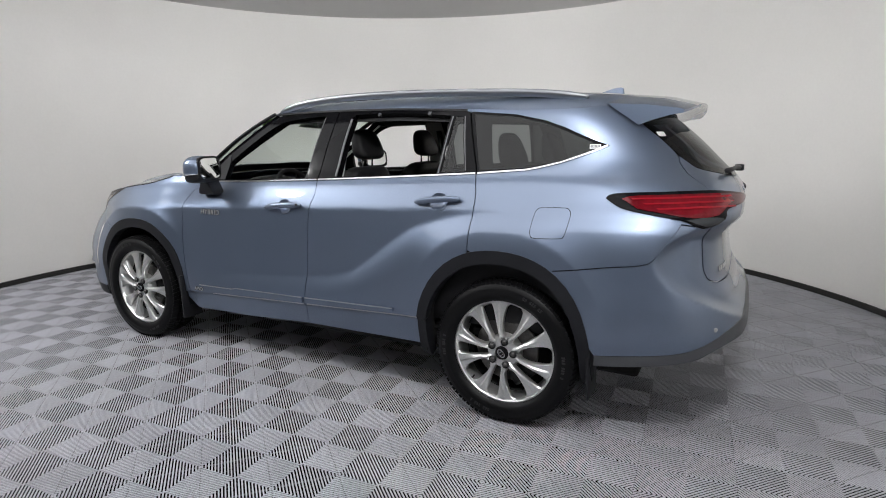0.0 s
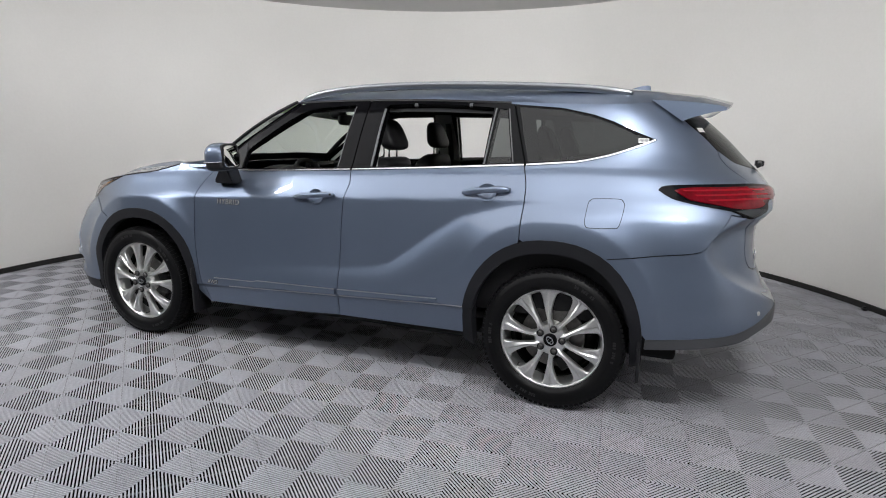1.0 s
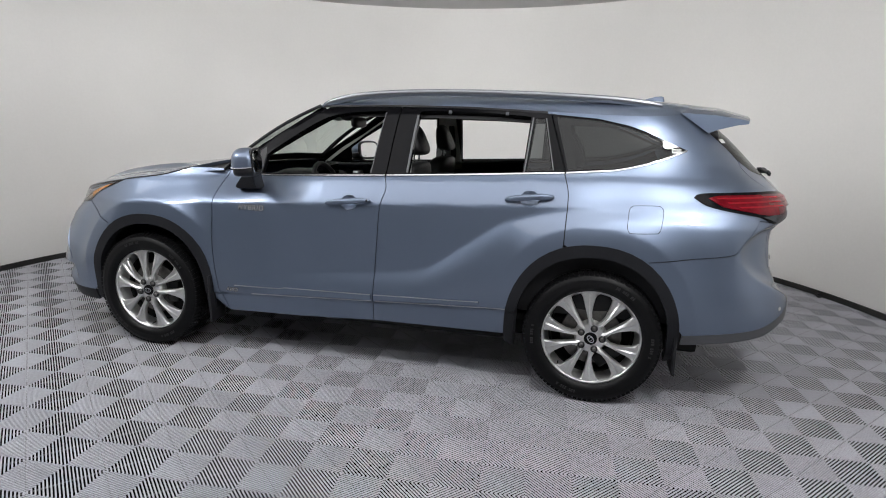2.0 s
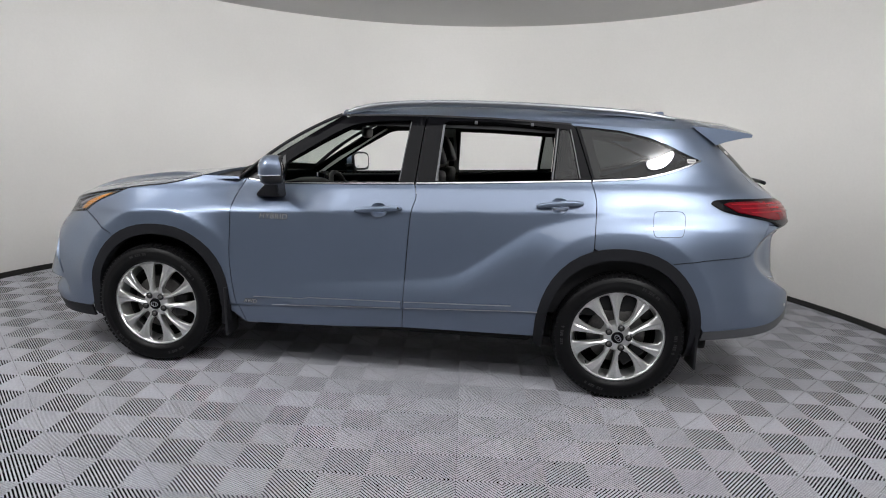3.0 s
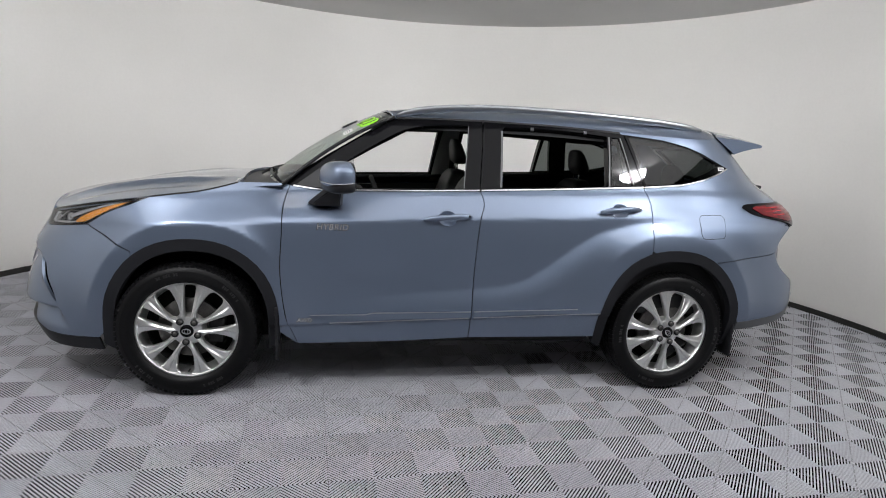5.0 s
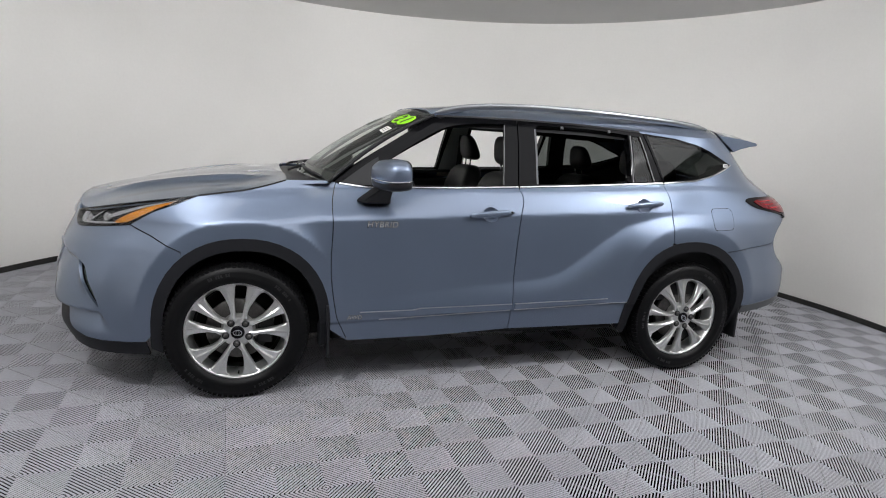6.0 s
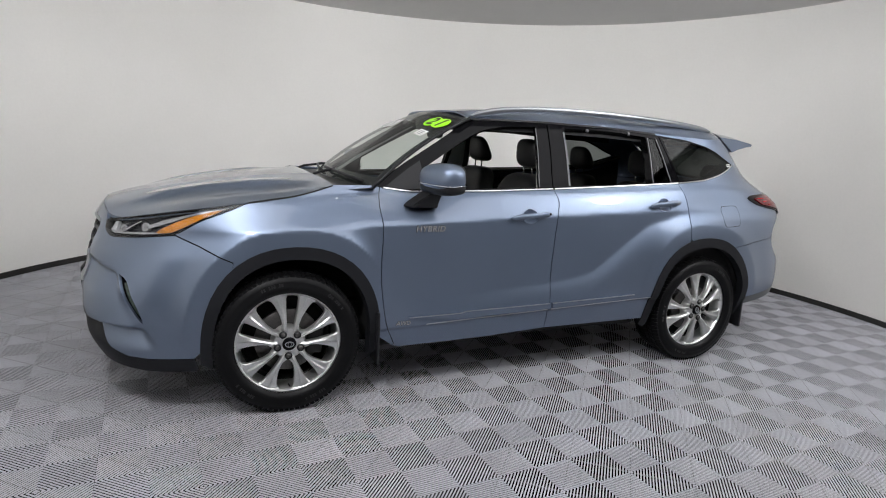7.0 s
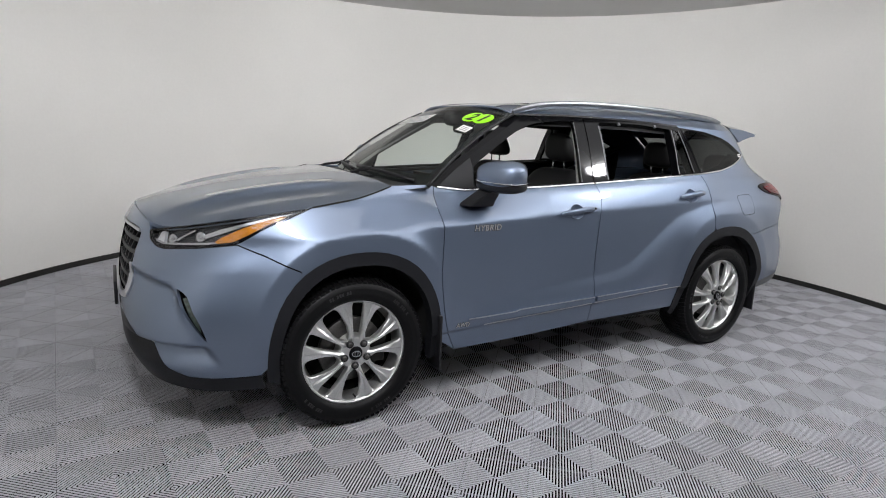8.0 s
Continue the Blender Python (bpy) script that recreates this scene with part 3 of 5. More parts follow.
FS, RS = -1.715, 1.70
F_FOOT, R_FOOT = (FS, arch_z(PANEL_F, FS, 0)), (RS, arch_z(PANEL_R, RS, 1))
arch_f_seam = [p for p in PANEL_F if p[0] > -1.715]       # from the bumper seam back to the door
arch_f_nose = [p for p in PANEL_F if p[0] <= -1.715]
arch_r_door = [p for p in PANEL_R if p[0] < 1.247]
arch_r_top = [p for p in PANEL_R if 1.247 <= p[0] < 1.70 and p[1] > 0.7]
arch_r_bump = [p for p in PANEL_R if p[0] >= 1.70]

FENDER = (shift(soft(F_SEAM), -G) + [p for p in arch_f_seam[::-1] if p[1] > 0.30] + [F_FOOT] + [(x + G, z + G) for x, z in BUMP_F_SEAM]
          + [(x + G, z + G) for x, z in HL_LOW[5:]] + [(-1.66 + G, 1.096)] + soft(HOOD_SEAM[::-1]) + [(-0.955, 1.190)])
FRONT_DOOR = shift(soft(F_SEAM), G)[::-1] + cut(BELT, -0.89, 0.186) + shift(soft(B_SEAM), -G) + [(-0.326, 0.310)]
REAR_DOOR = shift(soft(B_SEAM), G)[::-1] + cut(BELT, 0.195, 1.218) + shift(soft(C_SEAM), -G) + [p for p in arch_r_door[::-1] if p[1] > 0.45] + [(0.975, 0.345), (0.60, 0.342)]
QUARTER = (shift(soft(C_SEAM), G)[::-1] + cut(BELT, 1.228, 2.0) + cut(DLO_TOP, 1.995, 1.081) + cut(ROOF_EDGE, 1.081, 2.304) + soft(GATE_SEAM)[1:]
           + [(2.44, 1.15), (2.37, 1.066), (2.291, 1.066)] + soft(BUMP_R_SEAM)[::-1] + [R_FOOT] + [p for p in arch_r_top[::-1]])
BUMPER_R = ([(x, z - 2 * G) for x, z in soft(BUMP_R_SEAM)] + [(2.291, 1.060), (2.368, 1.062)] + soft([(2.404, 0.944), (2.414, 0.84), (2.48, 0.786), (2.7, 0.768), (TE, 0.765)])
            + soft([(TE, 0.62), (2.75, 0.62), (2.58, 0.615), (2.45, 0.595), (2.363, 0.560), (2.29, 0.528), (2.224, 0.505), (2.077, 0.480), (1.895, 0.456)])
            + [p for p in arch_r_bump[::-1] if p[1] > 0.46] + [R_FOOT])
BUMPER_R_LOW = (soft([(1.895, 0.453), (2.077, 0.477), (2.224, 0.502), (2.29, 0.525), (2.363, 0.557), (2.45, 0.592), (2.58, 0.612), (2.75, 0.617), (TE, 0.617)])
                + soft([(TE, 0.53), (2.6, 0.53), (2.45, 0.525), (2.36, 0.500), (2.28, 0.462), (2.10, 0.426), (1.895, 0.398)]))
GATE = soft([(2.434, 1.358), (2.462, 1.331), (2.52, 1.293), (2.8, 1.256), (TE, 1.242)]) + soft([(TE, 0.77), (2.7, 0.773), (2.485, 0.791), (2.419, 0.843), (2.409, 0.944), (2.374, 1.065)]) \
    + [(2.40, 1.13), (2.424, 1.205), (2.398, 1.241), (2.382, 1.277), (2.398, 1.326)]
BUMPER_F = ([(x, z - G) for x, z in BUMP_F_SEAM] + [(x, z - G) for x, z in HL_LOW[:5][::-1]] + [(-2.59, 0.96), (-2.62, 0.985), (-2.75, 1.006), (-2.913, 1.02), (NE, 1.024)]
            + [(NE, 0.955), (-2.80, 0.955), (-2.70, 0.950), (-2.655, 0.925), (-2.60, 0.80), (-2.572, 0.70), (-2.588, 0.66), (-2.64, 0.632), (-2.75, 0.615), (NE, 0.61)]
            + [(NE, 0.55), (-2.70, 0.548), (-2.58, 0.540), (-2.50, 0.518), (-2.42, 0.466), (-2.36, 0.415), (-2.30, 0.366), (-2.22, 0.335), (-2.12, 0.330), (-1.905, 0.333)] + [p for p in arch_f_nose if 0.335 < p[1]] + [F_FOOT])
FOG = soft([(-2.251, 0.738), (-2.225, 0.672), (-2.170, 0.59), (-2.111, 0.508), (-2.133, 0.586), (-2.160, 0.639), (-2.197, 0.708), (-2.251, 0.738)], 3)[:-1]
BUMPER_F_LOW = [(NE, 0.545), (-2.70, 0.543), (-2.58, 0.535), (-2.50, 0.513), (-2.42, 0.461), (-2.36, 0.410), (-2.30, 0.361), (-2.22, 0.330), (-2.12, 0.325), (-1.905, 0.328), (-1.90, 0.262), (-2.16, 0.258), (-2.4, 0.265), (NE, 0.28)]


def cabin_side():
    """The body between belt and roof with the shading of one evenly curved sheet, as glass and gloss trim have it."""
    def terms(s, z):
        return [1.0, s, z, s * s, s * z, z * z, s ** 3, s * s * z]
    grid = [(-0.3 + 2.2 * i / 22, 1.28 + 0.28 * j / 6) for i in range(23) for j in range(7)]
    k = np.linalg.lstsq(np.array([terms(s, z) for s, z in grid]), np.array([wrap(s, z)[1] for s, z in grid]), rcond=None)[0]

    def surface(s, z):
        p, n = body(s, z)
        fs = k[1] + 2 * k[3] * s + k[4] * z + 3 * k[6] * s * s + 2 * k[7] * s * z
        fz = k[2] + k[4] * s + 2 * k[5] * z + k[7] * s * s
        return p, Vector((fs, -1.0, fz)).normalized()
    return surface


house = cabin_side()


def cup(x, z, a=0.053, b=0.043):
    return [(x + a * math.cos(t), z + b * math.sin(t)) for t in [2 * math.pi * k / 28 for k in range(28)]]


for side in (False, True):
    kw = dict(mirror=side)
    sheet("front_fender", FENDER, body, PAINT, car, step=0.017, **kw)
    front_door = sheet("front_door", FRONT_DOOR, body, PAINT, car, "blue-grey front door with its window down", holes=[cup(-0.010, 1.043)], step=0.017, **kw)
    rear_door = sheet("rear_door", REAR_DOOR, body, PAINT, car, "blue-grey rear door with its window down", holes=[cup(1.0455, 1.1235)], step=0.017, **kw)
    sheet("quarter_panel", QUARTER, body, PAINT, car, step=0.017, **kw)
    # dark arch cladding
    for name, outer, inner in (("front_arch_cladding", ARCH_F, ARCH_F_IN), ("rear_arch_cladding", ARCH_R, ARCH_R_IN)):
        sheet(name, outer + inner[::-1], body, CLADDING, car, "dark grey plastic wheel arch cladding", lift=0.005, depth=0.05, step=0.03, **kw)
    # black strip laid on the body as the shade in the bonnet gap
    seam = soft(HOOD_SEAM)
    sheet("bonnet_gap_shade", [(x, z + 0.001) for x, z in seam] + [(x, z - 0.006) for x, z in seam[::-1]], body, LINER, car, "black strip drawn as the shade in the gap beside the bonnet", lift=0.002, depth=0.01, step=0.03, **kw)
    # black window frames of the doors
    front_hole = [(-0.66, 1.178), (-0.645, 1.290)] + soft([(-0.617, 1.314), (-0.467, 1.412), (-0.302, 1.510), (-0.187, 1.550), (-0.04, 1.570), (0.133, 1.580)], 4) + [(0.095, 1.212)]
    a_frame = [(-0.885, 1.182), (-0.70, 1.325), (-0.50, 1.445), (-0.29, 1.575)] + cut(DLO_TOP, -0.25, 0.212) + [(0.218, 1.604), (0.185, 1.203)] + cut(BELT, 0.18, -0.85)
    sheet("window_frame", a_frame, house, GLOSS_BLACK, front_door, "gloss black window frame", holes=[front_hole], depth=0.03, step=0.05, lift=0.001, **kw)
    rear_hole = soft([(0.316, 1.226), (0.335, 1.565), (0.36, 1.583), (0.70, 1.586), (1.008, 1.566)], 3) + [(0.990, 1.258)]
    vent_hole = [(1.012, 1.268), (1.036, 1.562), (1.086, 1.558), (1.150, 1.276)]
    b_frame = [(0.192, 1.204), (0.226, 1.604)] + cut(DLO_TOP, 0.24, 1.105) + [(1.118, 1.583), (1.222, 1.272)] + cut(BELT, 1.21, 0.196)
    sheet("window_frame", b_frame, house, GLOSS_BLACK, rear_door, "gloss black window frame", holes=[rear_hole, vent_hole], depth=0.055, step=0.05, lift=0.001, **kw)
    sheet("vent_pane", [(1.006, 1.262), (1.033, 1.568), (1.092, 1.564), (1.157, 1.270)], house, TINTED, rear_door, "dark tinted fixed pane", lift=-0.004, depth=0.0, **kw)
    for owner, (x0, z0), (x1, z1), wide in ((front_door, (0.090, 1.214), (0.128, 1.572), 0.005), (rear_door, (0.311, 1.228), (0.330, 1.560), 0.012), (rear_door, (0.995, 1.264), (1.018, 1.562), 0.008), (rear_door, (1.155, 1.280), (1.092, 1.560), 0.006)):
        sheet("window_seal", [(x0, z0), (x1, z1), (x1 + wide, z1), (x0 + wide, z0)], house, SEAL, owner, "thin grey window seal", lift=0.003, depth=0.006, step=0.06, **kw)
    for x in (0.52, 0.86):
        sheet("window_clip", [(x, 1.573), (x + 0.018, 1.573), (x + 0.018, 1.590), (x, 1.590)], house, LIP, rear_door, "small grey clip at the top of the window", lift=0.004, depth=0.012, step=0.06, **kw)
    # fixed rear quarter glass with its black edge
    q_edge = [(1.126, 1.584)] + cut(DLO_TOP, 1.14, 1.98) + [(2.00, 1.410)] + cut(BELT, 1.98, 1.24) + [(1.230, 1.270)]
    q_hole = [(1.150, 1.570), (1.382, 1.553), (1.69, 1.487), (1.87, 1.433), (1.945, 1.407), (1.87, 1.384), (1.67, 1.335), (1.483, 1.301), (1.238, 1.283)]
    sheet("quarter_window_frame", q_edge, house, GLOSS_BLACK, car, holes=[q_hole], depth=0.02, step=0.05, lift=0.001, **kw)
    sheet("quarter_window", q_hole, house, TINTED, car, "dark tinted fixed rear side window", lift=0.0005, depth=0.0, **kw)
    # black windscreen pillar outside the door frame
    sheet("pillar_cover", soft(A_LINE, 4) + [(-0.22, 1.565), (-0.46, 1.425), (-0.67, 1.295), (-0.84, 1.175)], body, GLOSS_BLACK, car, "gloss black windscreen pillar cover", depth=0.05, lift=-0.003, step=0.05, **kw)
    sheet("mirror_sail", [(-0.872, 1.184), (-0.73, 1.292), (-0.660, 1.338), (-0.652, 1.292), (-0.666, 1.176), (-0.80, 1.174)], body, SATIN_BLACK, front_door, "matt black corner panel behind the mirror", lift=0.004, depth=0.008, step=0.03, **kw)
    # moulding on the doors, and the bright strip under the windows
    sheet("moulding", [(-0.775, 0.474), (-0.46, 0.484), (-0.42, 0.493), (0.148, 0.509), (0.148, 0.478), (-0.45, 0.455)], body, PAINT, front_door, lift=0.019, depth=0.020, step=0.02, **kw)
    sheet("moulding", [(0.170, 0.510), (0.80, 0.537), (0.80, 0.520), (0.170, 0.481)], body, PAINT, rear_door, lift=0.019, depth=0.020, step=0.02, **kw)
    # silver strips put in as the highlight along the mouldings' top edges
    for owner, line in ((front_door, [(-0.770, 0.477), (-0.46, 0.486), (-0.42, 0.495), (0.148, 0.511)]), (rear_door, [(0.170, 0.512), (0.80, 0.539)])):
        sheet("moulding_highlight", line + [(x, z - 0.005) for x, z in line[::-1]], body, SATIN_CHROME, owner, "thin silver strip drawn as the highlight on the moulding's top edge", lift=0.0205, depth=0.006, step=0.03, **kw)
    # silver strips put in as the highlight on the crease above the sill
    for owner, a, b in ((front_door, -0.66, 0.145), (rear_door, 0.172, 0.96)):
        line = [(a + (b - a) * k / 6, 0.462 + 0.049 * (a + (b - a) * k / 6)) for k in range(7)]
        sheet("sill_highlight", line + [(x, z - 0.005) for x, z in line[::-1]], body, SATIN_CHROME, owner, "thin silver strip drawn as the highlight on the crease above the sill", lift=0.001, depth=0.004, step=0.03, **kw)
    for owner, a, b in ((front_door, -0.885, 0.184), (rear_door, 0.196, 1.220), (car, 1.230, 1.985)):
        low = cut(BELT, a, b)
        sheet("chrome_strip", low + [(x, z + 0.008) for x, z in low[::-1]], body, CHROME, owner, "bright chrome strip along the window line", lift=0.006, depth=0.008, step=0.03, **kw)

for name, outline, mat, holes, label in (("front_bumper", BUMPER_F, PAINT, [FOG], ""), ("front_bumper_lip", BUMPER_F_LOW, CLADDING, [], "dark grey plastic lower bumper edge"),
                                         ("rear_bumper", BUMPER_R, PAINT, [], ""), ("rear_bumper_lip", BUMPER_R_LOW, LIP, [], "grey plastic lower bumper edge")):
    sheet(name, outline, body, mat, car, label, holes=holes, both=True, step=0.013)
tailgate = sheet("tailgate", GATE, body, PAINT, car, "blue-grey tailgate", both=True)
REAR_GLASS = soft([(2.352, 1.512), (2.41, 1.43), (2.447, 1.352), (2.475, 1.328), (2.53, 1.298), (2.8, 1.262), (TE, 1.248)]) + [(TE, 1.55), (2.5, 1.545)]
sheet("rear_window", REAR_GLASS, body, TINTED, tailgate, "dark tinted rear window", both=True, lift=-0.002, depth=0.0)
sheet("rear_window_edge", REAR_GLASS, body, GLOSS_BLACK, tailgate, holes=[soft([(2.45, 1.51), (2.50, 1.42), (2.54, 1.35), (2.62, 1.315), (2.85, 1.285), (TE - 0.001, 1.275)]) + [(TE - 0.001, 1.52)]],
      both=True, lift=-0.006, depth=0.0)


# bonnet and roof: crowned sheets between their edge lines
def crown(edge, height, power, ridge=None):
    xs = [p[0] for p in edge]

    def at(x, y):
        if x <= xs[0]:
            ye, he = abs(edge[0][1]), edge[0][2]
        elif x >= xs[-1]:
            ye, he = abs(edge[-1][1]), edge[-1][2]
        else:
            k = 0
            while x > xs[k + 1]:
                k += 1
            t = (x - xs[k]) / (xs[k + 1] - xs[k])
            ye = abs(edge[k][1] + (edge[k + 1][1] - edge[k][1]) * t)
            he = edge[k][2] + (edge[k + 1][2] - edge[k][2]) * t
        v = min(1.0, abs(y) / max(ye, 1e-3))
        z = he + (height(x) - he) * (1 - v ** power)
        return z + (ridge(x, y, v) if ridge else 0.0)

    def surface(x, y):
        h = 0.006
        n = Vector((at(x - h, y) - at(x + h, y), at(x, y - h) - at(x, y + h), 2 * h)).normalized()
        return Vector((x, y, at(x, y))), n
    return surface


hood_edge = [wrap(s, z) for s, z in soft(HOOD_SEAM + [(x, z + 0.003) for x, z in HL_TOP[1:5]] + [(-2.58, 0.985), (-2.70, 1.004), (-2.9, 1.022), (NE, 1.028)], 8)]
hood_edge = sorted(hood_edge, key=lambda p: p[0])
HOOD_Z = curve((-2.33, 1.030), (-2.2, 1.068), (-2.07, 1.095), (-1.87, 1.135), (-1.665, 1.168), (-1.464, 1.193), (-1.264, 1.212), (-1.10, 1.222))


def hood_ridge(x, y, v):
    k = smooth((x + 2.30) / 0.35)
    r = 0.36 + 0.16 * (x + 2.3)
    d = abs(y) - r
    return k * (0.020 * math.exp(-(d / (0.030 if d > 0 else 0.11)) ** 2) - 0.008 * math.exp(-((d - 0.12) / 0.07) ** 2)) * smooth((1 - v) * 5) * smooth((-1.20 - x) / 0.35)


hood_surface = crown(hood_edge, HOOD_Z, 2.2, hood_ridge)
HOOD = [(p[0], p[1]) for p in hood_edge[::-1]] + [(p[0], -p[1]) for p in hood_edge[1:]] + [(-1.16 - 0.05 * (1 - (y / 0.74) ** 2), y) for y in (0.6, 0.4, 0.2, 0.0, -0.2, -0.4, -0.6)]
sheet("bonnet", HOOD, hood_surface, PAINT, car, "blue-grey bonnet with two raised ridges", depth=0.02, step=0.03)

roof_edge = [wrap(s, z) for s, z in soft(ROOF_EDGE, 8)]
ROOF_Z = curve((-0.40, 1.648), (-0.1, 1.682), (0.3, 1.698), (0.7, 1.704), (1.2, 1.700), (1.7, 1.684), (1.98, 1.662))
roof_surface = crown(roof_edge, ROOF_Z, 5.0)
ROOF = [(p[0], p[1]) for p in roof_edge] + [(1.90, -0.35), (1.92, 0.0), (1.90, 0.35)] + [(p[0], -p[1]) for p in roof_edge[::-1]] + [(-0.35, 0.35), (-0.37, 0.0), (-0.35, -0.35)]
sheet("roof", ROOF, roof_surface, PAINT, car, depth=0.01, step=0.04)
sheet("headliner", [(x * 0.97 + 0.02, y * 0.97) for x, y in ROOF], roof_surface, LINING, car, "grey fabric headliner", lift=-0.035, depth=0.0, step=0.10)


# windscreen
def screen(u, w):
    """u across, -0.7 to 0.7; w up the glass, 0 to 0.75."""
    def at(u, w):
        v, t = u / 0.7, w / 0.75
        k = 1 - v * v
        a = Vector((-0.945 - 0.15 * k, 0.715 * v, 1.182 + 0.012 * k))
        b = Vector((-0.318 - 0.055 * k, 0.590 * v, 1.602 + 0.046 * k))
        p = a.lerp(b, t)
        p += Vector((-0.5, 0, 0.86)) * 0.035 * 4 * t * (1 - t)
        return p
    h = 0.004
    n = (at(u + h, w) - at(u - h, w)).cross(at(u, w + h) - at(u, w - h)).normalized()
    return at(u, w), (-n if n.z < 0 else n)


for side in (False, True):
    bm = bmesh.new()
    sweep(bm, [screen(-0.70, 0.75 * k / 12)[0] for k in range(13)], oval(0.013, 0.010, 10))
    for v in bm.verts:
        v.co.y *= -1 if side else 1
    part("windscreen_seal", bm, SATIN_BLACK, car, "black windscreen edge strip")
windscreen = sheet("windscreen", [(-0.70, 0.0), (0.70, 0.0), (0.70, 0.75), (-0.70, 0.75)], screen, CLEAR_GLASS, car, "clear windscreen with a dark border and a lime year sticker", step=0.07, depth=0.0)
sheet("black_border", [(-0.70, 0.0), (0.70, 0.0), (0.70, 0.75), (-0.70, 0.75)], screen, SATIN_BLACK, windscreen, holes=[[(-0.65, 0.07), (0.65, 0.07), (0.65, 0.715), (-0.65, 0.715)]], step=0.07, depth=0.0, lift=-0.003)

sheet("sunroof", [(0.02, -0.43), (0.75, -0.43), (0.75, 0.43), (0.02, 0.43)], roof_surface, GLOSS_BLACK, car, "black glass sunroof", lift=0.003, depth=0.004, step=0.06)


# ---- lamps, trim and fittings of the car ----
def at_body(s, z, lift=0.0, mirror=False):
    p, n = body(s, z)
    p = p + n * lift
    if mirror:
        p.y, n = -p.y, Vector((n.x, -n.y, n.z))
    return p, n


def blob(bm, centre, size, power=2.6, rows=14, cols=24, shape=None):
    """A rounded block (superellipsoid); shape(x, y, z) may bend its unit points."""
    rings = []
    for i in range(rows + 1):
        a = -math.pi / 2 + math.pi * i / rows
        ring = []
        for k in range(cols):
            b = 2 * math.pi * k / cols
            v = [math.cos(a) * math.cos(b), math.cos(a) * math.sin(b), math.sin(a)]
            v = [math.copysign(abs(c) ** (2 / power), c) for c in v]
            if shape:
                v = shape(*v)
            ring.append(bm.verts.new([c + d * u for c, d, u in zip(centre, size, v)]))
        rings.append(ring)
    for p, q in zip(rings, rings[1:]):
        for k in range(cols):
            bm.faces.new((p[k], p[(k + 1) % cols], q[(k + 1) % cols], q[k]))
    bmesh.ops.remove_doubles(bm, verts=bm.verts[:], dist=1e-5)
    bmesh.ops.recalc_face_normals(bm, faces=bm.faces)


def flipped(bm, mirror):
    if mirror:
        for v in bm.verts:
            v.co.y = -v.co.y
        bmesh.ops.reverse_faces(bm, faces=bm.faces[:])
    return bm


def headlamp(mirror):
    kw = dict(mirror=mirror)
    outline = soft(HL_TOP, 4) + soft(HL_LOW, 4)
    lamp = sheet("headlamp", outline, body, LENS, car, "clear slim headlamp with projector lenses and an amber corner", lift=0.002, depth=0.0, **kw)
    sheet("housing", outline, body, GREY_BOWL, lamp, "grey lamp housing", lift=-0.035, depth=-0.036, **kw)
    sheet("black_edge", outline, body, GLOSS_BLACK, lamp, holes=[[(-1.70, 1.088), (-1.84, 1.067), (-2.07, 1.034), (-2.265, 1.001), (-2.434, 0.974), (-2.565, 0.950), (-2.53, 0.917), (-2.46, 0.903),
                                                                   (-2.221, 0.917), (-2.052, 0.942), (-1.99, 0.97), (-1.90, 1.016), (-1.80, 1.056)]], lift=0.001, depth=0.01, step=0.03, **kw)
    sheet("amber_reflector", soft([(-1.76, 1.062), (-1.895, 1.012), (-1.99, 0.966), (-2.05, 0.940), (-2.15, 0.936), (-2.05, 0.992), (-1.93, 1.036), (-1.84, 1.056)], 3), body, AMBER, lamp, "amber corner reflector", lift=-0.008, depth=0.02, step=0.03, **kw)
    sheet("light_strip", [(-1.70, 1.086), (-1.84, 1.060), (-2.0, 1.020), (-2.10, 0.985), (-2.20, 0.950), (-2.23, 0.960), (-2.13, 0.998), (-2.0, 1.032), (-1.84, 1.068)], body, SILVER_BOWL, lamp, "silver light strip", lift=-0.010, depth=0.012, step=0.03, **kw)
    sheet("light_strip", [(-2.08, 0.932), (-2.45, 0.906), (-2.53, 0.918), (-2.53, 0.926), (-2.45, 0.914), (-2.10, 0.940)], body, SILVER_BOWL, lamp, "pale light strip", lift=-0.010, depth=0.012, step=0.03, **kw)
    sheet("light_strip", [(-2.455, 0.912), (-2.515, 0.918), (-2.50, 0.958), (-2.475, 0.960)], body, LIGHT_BAR, lamp, "pale light strip", lift=-0.014, depth=0.016, step=0.03, **kw)
    sheet("light_strip", [(-2.40, 0.948), (-2.375, 0.936), (-2.285, 0.984), (-2.277, 0.980), (-2.37, 0.928), (-2.405, 0.944)], body, SILVER_BOWL, lamp, "thin pale light strip", lift=-0.014, depth=0.016, step=0.03, **kw)
    for s, z in ((-2.24, 0.954), (-2.41, 0.934)):
        p, n = at_body(s, z, -0.03)
        bm = bmesh.new()
        lathe(bm, [(0.004, -0.012), (0.014, -0.013), (0.022, -0.018), (0.026, -0.008), (0.029, 0.02)], 20, "X")
        bmesh.ops.transform(bm, matrix=Matrix.Translation(p) @ n.to_track_quat("-X", "Z").to_matrix().to_4x4(), verts=bm.verts)
        part("projector", flipped(bm, mirror), SILVER_BOWL, lamp, "silver projector bowl")
        bm = bmesh.new()
        blob(bm, (0, 0, 0), (0.012, 0.018, 0.018), 2.0, 8, 16)
        bmesh.ops.transform(bm, matrix=Matrix.Translation(p + n * 0.004) @ n.to_track_quat("X", "Z").to_matrix().to_4x4(), verts=bm.verts)
        part("lens", flipped(bm, mirror), LENS, lamp)


